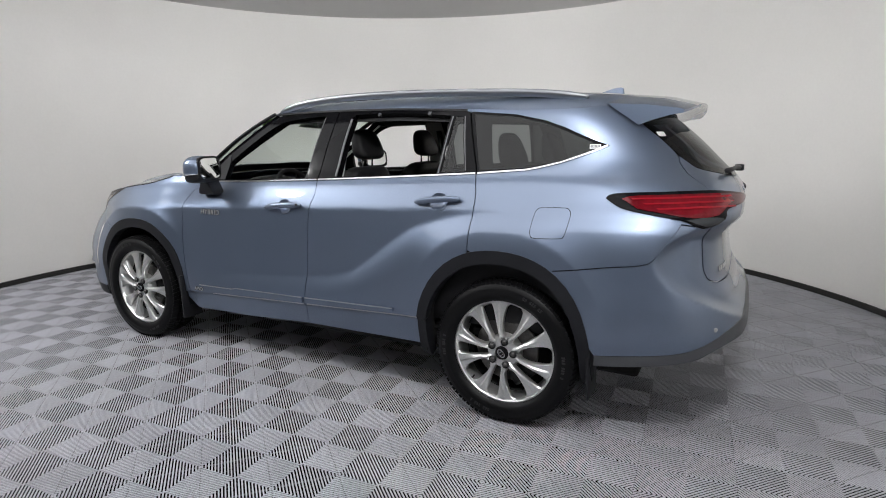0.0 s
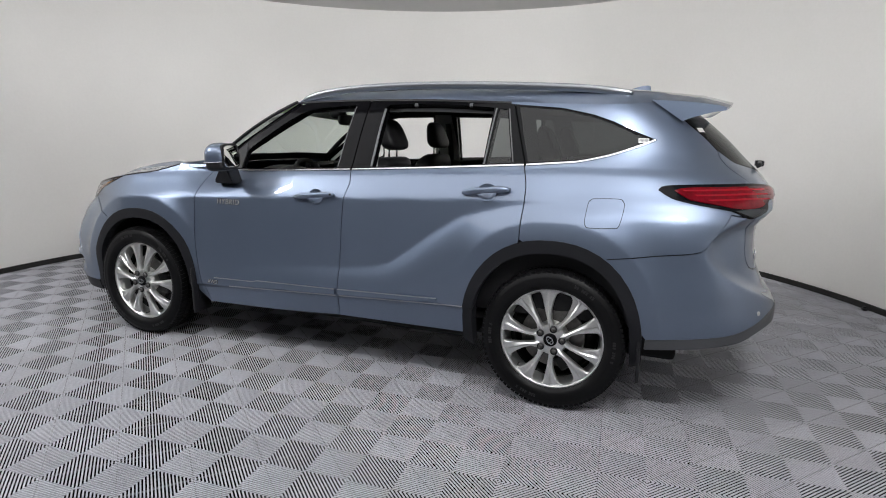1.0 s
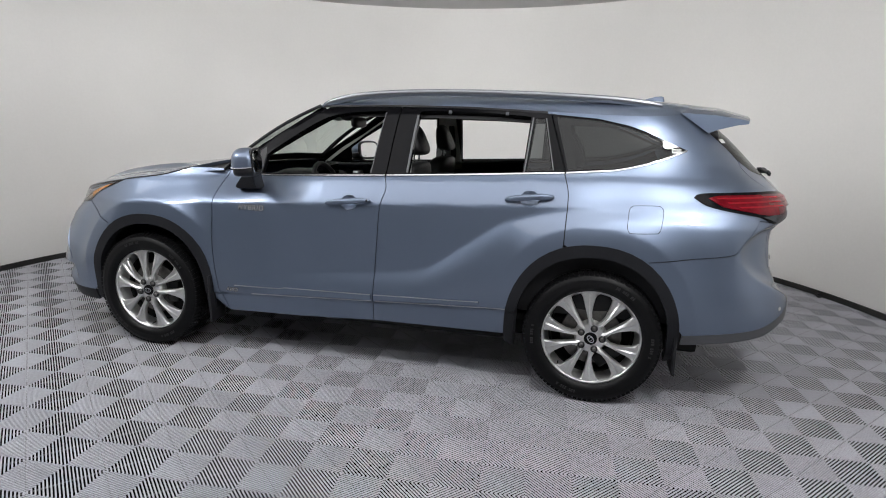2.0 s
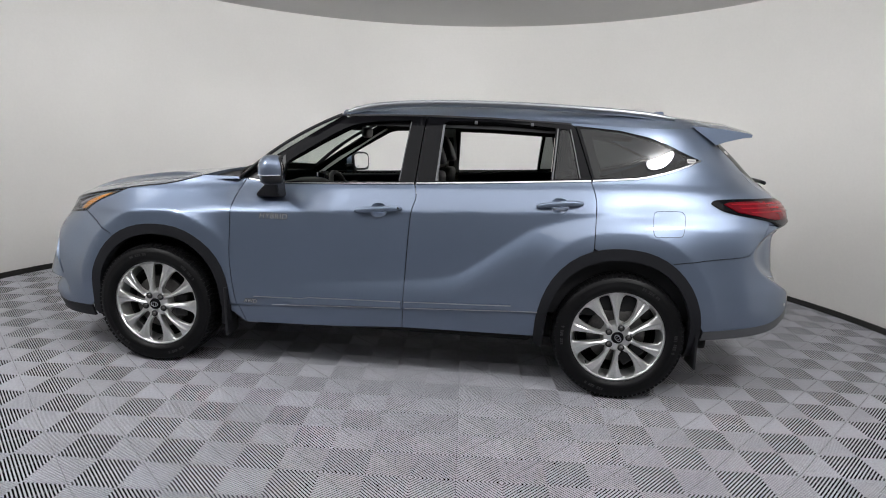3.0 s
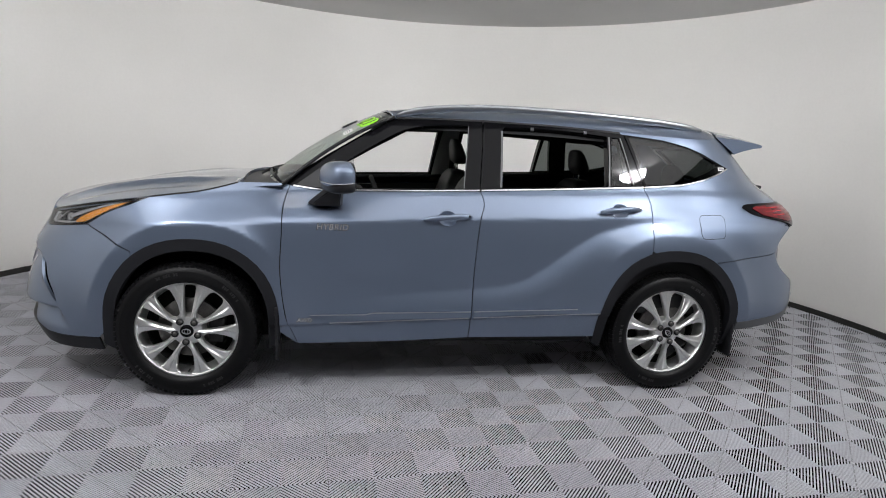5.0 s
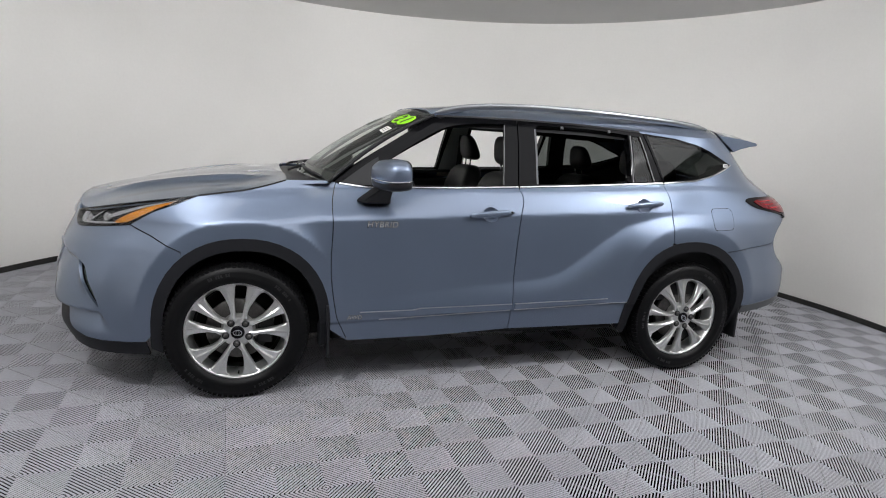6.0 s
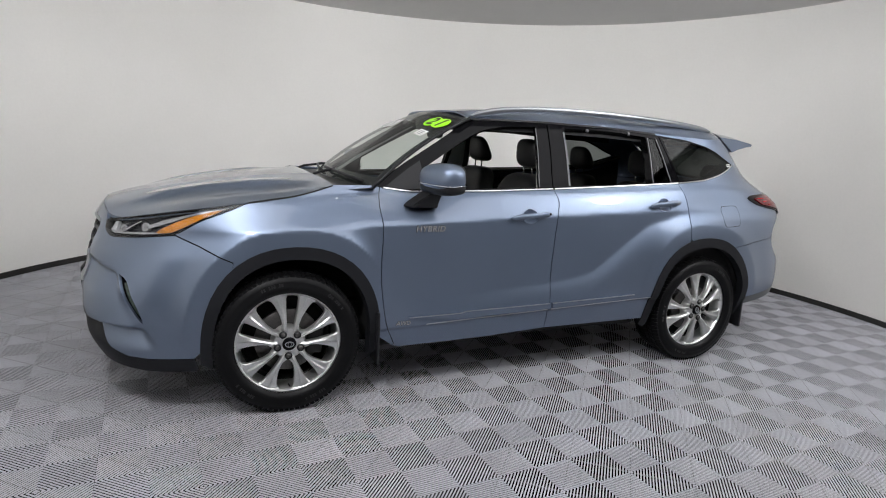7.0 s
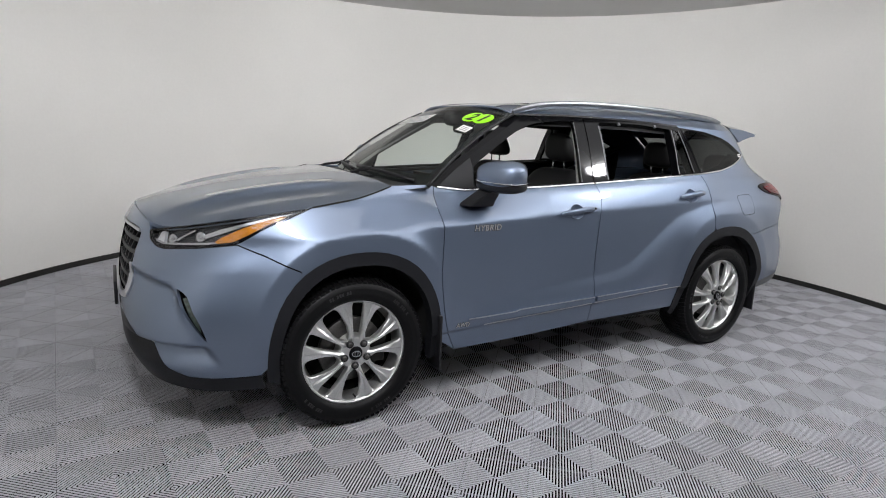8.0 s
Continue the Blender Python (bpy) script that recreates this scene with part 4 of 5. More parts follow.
def tail_lamp(mirror):
    kw = dict(mirror=mirror)
    lamp = sheet("tail_lamp", soft(TAIL_LAMP + TAIL_LAMP[:1], 3)[:-1], body, GLOSS_BLACK, car, "dark red wraparound tail lamp with a clear lower corner", lift=0.006, depth=0.012, step=0.03, **kw)
    red = soft([(1.985, 1.170), (2.05, 1.184), (2.30, 1.190), (2.45, 1.188), (2.60, 1.178), (2.78, 1.163), (2.66, 1.144), (2.46, 1.136), (2.38, 1.106), (2.26, 1.098), (2.14, 1.116), (2.05, 1.130)], 3)
    sheet("red_lens", red, body, RED, lamp, "deep red lens", lift=0.011, depth=0.008, step=0.03, **kw)
    for k in range(3):
        z = 1.176 - 0.020 * k
        sheet("light_bar", [(2.02 + 0.05 * k, z - 0.003), (2.3, z + 0.005), (2.52, z + 0.002), (2.52, z - 0.005), (2.3, z - 0.002), (2.03 + 0.05 * k, z - 0.009)], body, RED_BRIGHT, lamp, "bright red light bar", lift=0.0125, depth=0.004, step=0.03, **kw)
    sheet("clear_lens", soft([(2.235, 1.088), (2.30, 1.068), (2.349, 1.066), (2.415, 1.088), (2.37, 1.098), (2.30, 1.098)], 3), body, GREY_BOWL, lamp, "clear lower lens", lift=0.011, depth=0.008, step=0.02, **kw)


def cup_surface(xm, zm):
    def at(x, z):
        p, n = body(x, z)
        d = min(1.0, math.hypot((x - xm) / 0.052, (z - zm) / 0.042))
        return p - n * 0.015 * (1 - d ** 3)

    def surface(x, z):
        h = 0.002
        n = (at(x + h, z) - at(x - h, z)).cross(at(x, z + h) - at(x, z - h)).normalized()
        return at(x, z), n
    return surface


def door_handle(owner, x0, x1, z0, z1, mirror, key=False):
    xm, zm = (x0 + x1) / 2, (z0 + z1) / 2
    sheet("handle_cup", cup(xm, zm, 0.052, 0.042), cup_surface(xm, zm), PAINT, owner, lift=0.0, depth=0.0, step=0.012, mirror=mirror)
    sheet("cup_edge", cup(xm, zm, 0.058, 0.048), body, PAINT, owner, "raised edge of the handle cup", holes=[cup(xm, zm)], lift=0.0025, depth=0.010, step=0.02, mirror=mirror)
    bm = bmesh.new()
    path = []
    for k in range(17):
        t = k / 16
        x, z = x0 + (x1 - x0) * t, z0 + (z1 - z0) * t
        p, n = body(x, z)
        path.append(p + n * (0.014 + 0.020 * min(1, 4 * t, 4 * (1 - t))))
    sweep(bm, path, oval(0.012, 0.0165, 16), scale=lambda t: 0.45 + 0.55 * min(1, math.sqrt(6 * t + 0.001), math.sqrt(6 * (1 - t) + 0.001)))
    part("door_handle", flipped(bm, mirror), PAINT, owner, "blue-grey pull handle")
    if key:
        p, n = at_body(x1 - 0.018, z1 - 0.001, 0.030)
        bm = bmesh.new()
        lathe(bm, [(0.002, -0.008), (0.006, -0.008), (0.007, 0.0)], 12, "Y", p)
        part("lock", flipped(bm, mirror), SATIN_BLACK, owner)


def door_mirror(owner, mirror):
    """The mirror's head is built square to its glass, which looks along x, and then turned towards the driver."""
    head = pose(-0.622, -0.945, 1.262, 0, -4, 19)

    def shell(size, centre, power, shape, back):
        bm = bmesh.new()
        blob(bm, centre, size, power, 16, 32, shape)
        for v in bm.verts:      # flat back for the glass
            v.co.x = min(v.co.x, back)
        bmesh.ops.transform(bm, matrix=head, verts=bm.verts)
        return flipped(bm, mirror)
    mir = part("door_mirror", shell((0.085, 0.142, 0.080), (-0.008, 0, 0.006), 2.7, lambda x, y, z: (x * (1 - 0.12 * z) - 0.05 * y, y, z * (0.94 - 0.12 * y)), 0.046), PAINT, owner, "blue-grey door mirror on a black foot")
    part("mirror_base", shell((0.081, 0.141, 0.042), (-0.006, 0.002, -0.046), 3.0, lambda x, y, z: (x - 0.05 * y, y, z + 0.06 * y), 0.044), SATIN_BLACK, mir, "black lower mirror shell")
    part("turn_signal", shell((0.089, 0.144, 0.007), (-0.008, -0.002, -0.028), 3.2, lambda x, y, z: (x - 0.05 * y, y, z + 0.4 * y), 0.043), SILVER_BOWL, mir, "bright strip with the turn signal")
    for name, a, b, x0, x1, mat, label in (("mirror_rim", 0.130, 0.078, 0.030, 0.0480, SATIN_BLACK, "black rim round the mirror glass"), ("mirror_glass", 0.114, 0.066, 0.040, 0.0500, MIRROR, "mirror glass in a black rim")):
        bm = bmesh.new()
        rings = []
        for x, k in ((x0, 1.0), (x1 - 0.002, 1.0), (x1, 0.97)):
            angles = [2 * math.pi * j / 40 for j in range(40)]
            rings.append([bm.verts.new((x, 0.002 + a * k * math.copysign(abs(math.cos(t)) ** 0.5, math.cos(t)), b * k * math.copysign(abs(math.sin(t)) ** 0.5, math.sin(t)) - 0.002)) for t in angles])
        for p, q in zip(rings, rings[1:]):
            for j in range(40):
                bm.faces.new((p[j], p[(j + 1) % 40], q[(j + 1) % 40], q[j]))
        bm.faces.new(rings[-1])
        bmesh.ops.recalc_face_normals(bm, faces=bm.faces)
        bmesh.ops.transform(bm, matrix=head, verts=bm.verts)
        shade_auto(part(name, flipped(bm, mirror), mat, mir, label), 30)
    # a foot with flat flanks, wide on the door and narrow under the head
    bm = bmesh.new()
    rows = []
    for x0, x1, y0, y1, z in ((-0.800, -0.600, -0.800, -0.875, 1.088), (-0.795, -0.605, -0.805, -0.885, 1.105), (-0.715, -0.600, -0.840, -0.930, 1.175), (-0.672, -0.585, -0.870, -0.955, 1.225)):
        rows.append([bm.verts.new(p) for p in ((x0, y0, z), (x0 + 0.035, y1, z), (x1 - 0.015, y1, z), (x1, y0, z))])
    for p, q in zip(rows, rows[1:]):
        for j in range(4):
            bm.faces.new((p[j], p[(j + 1) % 4], q[(j + 1) % 4], q[j]))
    bm.faces.new(rows[0])
    bm.faces.new(rows[-1])
    bmesh.ops.bevel(bm, geom=bm.edges[:], offset=0.006, segments=2, affect="EDGES")
    bmesh.ops.recalc_face_normals(bm, faces=bm.faces)
    shade_auto(part("mirror_foot", flipped(bm, mirror), SATIN_BLACK, mir, "black mirror foot"), 40)


def spoke_mesh(sgn):
    """One spoke of a pair, pointing up; the wheel's axis is y, its face looks to -y."""
    bm = bmesh.new()
    rings = []
    for r, near, far, y, thick in ((0.046, 0.002, 0.040, -0.008, 0.034), (0.088, 0.016, 0.047, -0.020, 0.036), (0.110, 0.0195, 0.042, -0.019, 0.036), (0.150, 0.024, 0.054, -0.016, 0.034),
                                   (0.190, 0.027, 0.074, -0.010, 0.032), (0.220, 0.029, 0.091, -0.005, 0.030), (0.240, 0.030, 0.105, -0.002, 0.028), (0.252, 0.026, 0.122, 0.000, 0.027), (0.263, 0.012, 0.150, 0.002, 0.026)):
        off, wide = (near + far) / 2, (far - near) / 2
        ring = []
        for u, dy in ((-1.0, thick), (-0.97, 0.010), (-0.84, 0.004), (-0.30, -0.002), (-0.06, -0.002), (0.20, 0.004), (0.86, 0.006), (0.97, 0.011), (1.0, thick)):
            a = (off + wide * u) * sgn
            ring.append(bm.verts.new((a, y + dy + 0.02, math.sqrt(r * r - a * a))))
        rings.append(ring)
    for p, q in zip(rings, rings[1:]):
        for i in range(len(p) - 1):
            bm.faces.new((p[i], p[i + 1], q[i + 1], q[i]))
    bmesh.ops.recalc_face_normals(bm, faces=bm.faces)
    bm.normal_update()
    if sum(f.normal.y * f.calc_area() for f in bm.faces) > 0:
        bmesh.ops.reverse_faces(bm, faces=bm.faces[:])
    me = bpy.data.meshes.new("spoke")
    bm.to_mesh(me)
    bm.free()
    me.materials.append(ALLOY)
    me.polygons.foreach_set("use_smooth", [True] * len(me.polygons))
    me.set_sharp_from_angle(angle=radians(22))
    return me


SPOKES = [spoke_mesh(-1), spoke_mesh(1)]
TYRE_R, RIM_R = 0.380, 0.274


def build_wheel(x, y_face, mirror, turn, front=False):
    """A wheel whose outer face lies at y = -y_face (left) or y_face (right)."""
    bm = bmesh.new()
    # rim lip, barrel and hub
    lathe(bm, [(RIM_R - 0.040, 0.085), (RIM_R - 0.030, 0.060), (RIM_R - 0.022, 0.020), (RIM_R - 0.014, 0.000), (RIM_R - 0.010, -0.005), (RIM_R - 0.002, -0.004), (RIM_R + 0.001, 0.004), (RIM_R - 0.004, 0.012)], 72)
    lathe(bm, [(0.036, -0.014), (0.060, -0.012), (0.078, -0.006), (0.088, 0.012), (0.09, 0.05)], 40)
    for v in bm.verts:
        v.co.y += 0.02
    wheel = part("wheel", bm, ALLOY, car, "silver ten-spoke alloy wheel with a black tyre")
    shade_auto(wheel, 40)
    wheel.location = (x, -y_face if not mirror else y_face, 0.378)
    wheel.rotation_euler = (0, turn, math.pi if mirror else 0)
    for k in range(10):
        spoke = new("spoke", SPOKES[k % 2])
        spoke.parent = wheel
        spoke.rotation_euler = (0, 2 * math.pi * (k // 2) / 5, 0)
    # back of the barrel: near-black colour stands for the shade behind the spokes
    bm = bmesh.new()
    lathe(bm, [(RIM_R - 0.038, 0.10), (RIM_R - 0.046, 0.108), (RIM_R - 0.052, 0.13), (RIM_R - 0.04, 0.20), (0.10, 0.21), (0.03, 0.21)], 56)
    part("barrel", bm, ALLOY_DARK, wheel, "inner barrel, coloured near black as the shade behind the spokes")
    bm = bmesh.new()
    prof = [(RIM_R - 0.004, 0.012), (RIM_R + 0.004, 0.002), (RIM_R + 0.016, -0.007), (RIM_R + 0.035, -0.013), (RIM_R + 0.038, -0.0115), (RIM_R + 0.060, -0.012), (RIM_R + 0.064, -0.0105),
            (RIM_R + 0.080, -0.004), (RIM_R + 0.092, 0.006), (RIM_R + 0.0985, 0.022), (RIM_R + 0.0985, 0.205), (RIM_R + 0.09, 0.225), (RIM_R + 0.05, 0.24), (RIM_R - 0.01, 0.235)]
    lathe(bm, prof, 96)
    part("tyre", bm, RUBBER, wheel, "black tyre with a blocky tread")
    # tread blocks
    verts, faces = [], []
    for row, (y0, y1, count, skew) in enumerate(((-0.001, 0.042, 84, 0.25), (0.050, 0.088, 70, -0.3), (0.096, 0.132, 70, 0.3), (0.140, 0.178, 70, -0.3), (0.186, 0.228, 84, 0.25))):
        for k in range(count):
            a0 = 2 * math.pi * (k + 0.13) / count
            a1 = 2 * math.pi * (k + 0.87) / count
            sk = skew * 2 * math.pi / count
            n = len(verts)
            for top in (0, 1):
                for a, yy, q in ((a0, y0, 0), (a1, y0, 0), (a1 + sk, y1, 1), (a0 + sk, y1, 1)):
                    edge = (row == 0 and q == 0) or (row == 4 and q == 1)
                    r = (TYRE_R - 0.010) if not top else TYRE_R - (0.009 if edge else 0.0)
                    if not top and edge:
                        r -= 0.012
                    verts.append((r * math.cos(a), yy, r * math.sin(a)))
            faces += [(n + 4, n + 5, n + 6, n + 7), (n, n + 1, n + 5, n + 4), (n + 1, n + 2, n + 6, n + 5), (n + 2, n + 3, n + 7, n + 6), (n + 3, n, n + 4, n + 7)]
    me = bpy.data.meshes.new("tread")
    me.from_pydata(verts, [], faces)
    me.materials.append(RUBBER)
    tread = new("tread", me)
    tread.parent = wheel
    tagged(tread, kind="stuff")
    bm = bmesh.new()
    for start in (0.9, 2.1, 4.2, 5.3):
        for k in range(9):
            if (k * 5 + int(start * 10)) % 4 == 0:
                continue
            m = Matrix.Rotation(start + 0.040 * k, 4, "Y")
            box(bm, (RIM_R + 0.041, -0.0135, -0.0045), (RIM_R + 0.057, -0.0115, 0.0045), 0, m)
    tagged(part("sidewall_mark", bm, SIDEWALL, wheel, flat=True), kind="stuff")
    bm = bmesh.new()
    lathe(bm, [(0.06, 0.075), (0.165, 0.072), (0.168, 0.075), (0.168, 0.095), (0.06, 0.098)], 48)
    part("brake_disc", bm, STEEL, wheel, "grey steel brake disc")
    bm = bmesh.new()
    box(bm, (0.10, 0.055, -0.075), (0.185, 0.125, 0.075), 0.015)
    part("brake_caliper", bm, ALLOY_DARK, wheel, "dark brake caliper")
    for k in range(5):
        a = math.pi / 2 + 2 * math.pi * (k + 0.5) / 5
        bm = bmesh.new()
        lathe(bm, [(0.0125, 0.03), (0.0125, 0.000), (0.010, -0.006), (0.0055, -0.007), (0.0005, -0.007)], 8, "Y", (0.062 * math.cos(a), -0.001, 0.062 * math.sin(a)))
        part("lug_nut", bm, STEEL, wheel, "dull steel lug nut")
        # black disc set proud of the hub, drawn as the shade in the nut's pocket
        bm = bmesh.new()
        lathe(bm, [(0.0195, 0.006), (0.0190, -0.0005), (0.0005, 0.0)], 16, "Y", (0.062 * math.cos(a), -0.0025, 0.062 * math.sin(a)))
        part("nut_pocket_shade", bm, SATIN_BLACK, wheel)
    bm = bmesh.new()
    lathe(bm, [(0.034, 0.01), (0.034, -0.004), (0.031, -0.007), (0.0005, -0.0085)], 32, "Y", (0, 0.004, 0))
    cap = part("centre_cap", bm, GLOSS_BLACK, wheel, "black centre cap with a silver oval mark")
    bm = bmesh.new()
    for a, b in ((0.024, 0.016), (0.009, 0.0155)):
        lathe(bm, [(1.0, -0.0005), (1.0, -0.0025), (0.80, -0.0025), (0.80, -0.0005)], 28, closed=True)
        vs = [v for v in bm.verts if not v.tag]
        for v in vs:
            v.co.x, v.co.z, v.tag = v.co.x * a, v.co.z * b, True
    for v in bm.verts:
        v.co.y -= 0.003
    part("cap_mark", bm, SATIN_CHROME, wheel)
    bm = bmesh.new()
    lathe(bm, [(0.0045, 0.02), (0.0045, -0.01), (0.0005, -0.011)], 8, "Y", (0.02, 0.02, -0.235))
    part("valve", bm, SATIN_BLACK, wheel)


for side in (False, True):
    headlamp(side)
    tail_lamp(side)
    build_wheel(-1.425, 0.928, side, radians(4), True)
    build_wheel(1.430, 0.928, side, radians(50) if not side else radians(20))
    # wheel wells
    for cx in (-1.405, 1.412):
        bm = bmesh.new()
        for k in range(25):
            a = math.pi * k / 24 * 1.1 - 0.15
            for y in (-0.90, -0.55):
                bm.verts.new((cx + 0.435 * math.cos(a), y, 0.385 + 0.475 * math.sin(a)))
        bm.verts.ensure_lookup_table()
        for k in range(24):
            bm.faces.new((bm.verts[2 * k], bm.verts[2 * k + 1], bm.verts[2 * k + 3], bm.verts[2 * k + 2]))
        bm.faces.new([bm.verts[2 * k + 1] for k in range(25)])
        part("wheel_well", flipped(bm, side), LINER, car, "black wheel well liner")
    # mud flaps
    for x, top, low, w in ((-0.952, 0.52, 0.215, 0.15), (1.862, 0.56, 0.225, 0.17)):
        bm = bmesh.new()
        box(bm, (x - 0.008, -0.945, low), (x + 0.008, -0.945 + w, top), 0.005, None)
        for v in bm.verts:
            v.co.x += 0.09 * (0.5 - v.co.z) * (0.25 if x < 0 else 0.35)
        part("mud_flap", flipped(bm, side), SATIN_BLACK, car, "black rubber mud flap")
    # fuel flap line, fog lamps, sensors
    if not side:
        flap = [(1.568, 1.02), (1.575, 1.095), (1.590, 1.113), (1.610, 1.118), (1.725, 1.122), (1.750, 1.112), (1.758, 1.09), (1.750, 1.02), (1.742, 0.998), (1.722, 0.990), (1.60, 0.985), (1.575, 0.995)]
        flap = soft(flap + flap[:1], 4)[:-1]
        mx, mz = 1.663, 1.053
        rim = [(mx + (x - mx) * 1.035, mz + (z - mz) * 1.045) for x, z in flap]
        sheet("fuel_flap", flap, body, PAINT, car, "blue-grey fuel flap", lift=0.0015, depth=0.003, step=0.03)
        # black ring laid on the body as the shade in the flap's gap
        sheet("fuel_flap_gap_shade", rim, body, LINER, car, holes=[flap], lift=0.0008, depth=0.0, step=0.03)
    sheet("fog_lamp", FOG, body, GLOSS_BLACK, car, "slim dark fog lamp", lift=-0.034, depth=-0.02, step=0.03, mirror=side)
    sheet("fog_lens", [(-2.225, 0.70), (-2.185, 0.61), (-2.135, 0.535), (-2.142, 0.585), (-2.165, 0.64), (-2.20, 0.705)], body, FOG_GLASS, car, "dark greenish fog lamp lens", lift=-0.022, depth=0.01, step=0.03, mirror=side)
    for s, z in ((-2.37, 0.480), (2.365, 0.606)):
        p, n = at_body(s, z)
        bm = bmesh.new()
        lathe(bm, [(0.011, -0.003), (0.0105, 0.0025), (0.009, 0.003), (0.0005, 0.0028)], 16, "X")
        bmesh.ops.transform(bm, matrix=Matrix.Translation(p) @ n.to_track_quat("X", "Z").to_matrix().to_4x4(), verts=bm.verts)
        part("parking_sensor", flipped(bm, side), SATIN_CHROME, car, "small round parking sensor")
    fd = [o for o in car.children if o.name.startswith("front_door")][int(side)]
    rd = [o for o in car.children if o.name.startswith("rear_door")][int(side)]
    door_handle(fd, -0.150, 0.130, 1.030, 1.056, side, True)
    door_handle(rd, 0.914, 1.177, 1.110, 1.137, side)
    door_mirror(fd, side)
    # roof rail
    path = [(-0.30, -0.556, 1.617), (-0.24, -0.556, 1.640), (-0.12, -0.556, 1.668), (0.08, -0.556, 1.690), (0.35, -0.555, 1.703), (0.62, -0.553, 1.706), (0.95, -0.550, 1.702), (1.30, -0.546, 1.690),
            (1.50, -0.543, 1.678), (1.64, -0.540, 1.662), (1.72, -0.540, 1.648)]
    bm = bmesh.new()
    sweep(bm, spline(path, 5), [(-0.017, -0.028), (0.017, -0.028), (0.019, 0.004), (0.012, 0.012), (-0.012, 0.012), (-0.019, 0.004)], scale=lambda t: 0.35 + 0.65 * min(1, 9 * t, 9 * (1 - t)))
    part("roof_rail", flipped(bm, side), RAIL, car, "satin silver roof rail")
    # drip strip above the doors
    sheet("drip_strip", cut(DLO_TOP, -0.30, 1.10) + [(x, z + 0.010) for x, z in cut(DLO_TOP, 1.10, -0.30)], body, SATIN_BLACK, car, lift=0.004, depth=0.006, step=0.05, mirror=side)
    # badges on the doors

    def on_door(s, z):
        p, n = at_body(s, z, 0.001, side)
        across = (Vector((0, 0, 1)).cross(n)).normalized()
        up = n.cross(across)
        m = Matrix((across, up, n)).transposed().to_4x4()
        m.translation = p
        return m
    for name, text, size, m, tall, spread in (("hybrid_badge", "HYBRID", 0.047, on_door(-0.657, 0.973), 0.003, 1.10), ("drive_badge", "AWD", 0.034, on_door(-0.80, 0.441), 0.002, 1.0)):
        badge = written(name, text, size, m, SATIN_BLACK, fd, tall / 2, 0.15, spread, "raised silver lettering with dark edges", bold=size * 0.06)
        written("letter_face", text, size, m @ Matrix.Translation((0, 0, tall / 2 + 0.0005)), BADGE_SILVER, badge, tall / 2, 0.15, spread, "bright silver letter faces")

# grille
grille = sheet("grille", [(-2.665, 0.945), (-2.59, 0.80), (-2.555, 0.70), (-2.57, 0.65), (-2.64, 0.615), (NE, 0.60), (NE, 0.965), (-2.75, 0.963)], body, GLOSS_BLACK, car, "black grille with dark bars and a bright frame", lift=-0.035, depth=-0.03, both=True)
for k in range(5):
    z = 0.672 + 0.054 * k
    sheet("grille_bar", [(-2.605 - 0.012 * k, z), (NE, z), (NE, z + 0.016), (-2.605 - 0.012 * k, z + 0.016)], body, SATIN_BLACK, grille, lift=-0.010, depth=0.02, step=0.05, both=True)
for k in range(7):
    s = -2.66 - 0.07 * k
    for side in (False, True):
        sheet("grille_web", [(s, 0.655), (s - 0.012, 0.655), (s - 0.012, 0.925), (s, 0.925)], body, SATIN_BLACK, grille, lift=-0.014, depth=0.015, step=0.05, mirror=side)
sheet("grille_frame", soft([(-2.602, 0.80), (-2.574, 0.70), (-2.590, 0.658), (-2.645, 0.630), (NE, 0.612)]) + soft([(NE, 0.635), (-2.67, 0.655), (-2.618, 0.688), (-2.612, 0.72), (-2.622, 0.80)]), body, SATIN_CHROME, grille, "bright lower grille frame", lift=0.006, depth=0.016, step=0.03, both=True)
sheet("grille_frame", [(-2.69, 0.944), (-2.80, 0.951), (NE, 0.952), (NE, 0.940), (-2.80, 0.939), (-2.675, 0.930)], body, SATIN_CHROME, grille, "thin bright bar along the top of the grille", lift=0.004, depth=0.012, step=0.03, both=True)
bm = bmesh.new()
box(bm, (-2.450, -0.19, 0.530), (-2.434, 0.19, 0.650), 0.004)
part("front_plate_holder", bm, SATIN_BLACK, car, "black front number plate holder")

# mark and letters on the tailgate, as plain bars
for k in range(5):
    bm = bmesh.new()
    p, n = at_body(2.56 + 0.035 * k, 0.835, 0.003)
    box(bm, (-0.012, -0.003, -0.012), (0.012, 0.003, 0.012), 0.002, Matrix.Translation(p) @ n.to_track_quat("-Y", "Z").to_matrix().to_4x4())
    part("tailgate_mark", bm, CHROME, tailgate)

# spoiler over the rear window
bm = bmesh.new()
rows = []
for k in range(25):
    y = -0.56 + 1.12 * k / 24
    v = abs(y) / 0.56
    zt = 1.628 - 0.048 * v ** 2
    xt = 2.225 - 0.055 * v ** 3
    x0 = 1.955 - 0.09 * v ** 4
    z0 = ROOF_Z(1.9) - 0.062 * v ** 3
    prof = [(x0 - 0.05, z0 + 0.004), (x0 + (xt - x0) * 0.45, z0 + (zt - z0) * 0.40 + 0.004), (xt - 0.03, zt + 0.001), (xt, zt - 0.007), (xt - 0.004, zt - 0.022), (xt - 0.06, zt - 0.030),
            (2.05 - 0.03 * v, 1.545 - 0.02 * v), (1.99 - 0.02 * v, 1.520 - 0.015 * v)]
    rows.append([bm.verts.new((x, y, z)) for x, z in prof])
for p, q in zip(rows, rows[1:]):
    for i in range(len(p) - 1):
        bm.faces.new((p[i], p[i + 1], q[i + 1], q[i]))
bm.faces.new(rows[0])
bm.faces.new(rows[-1][::-1])
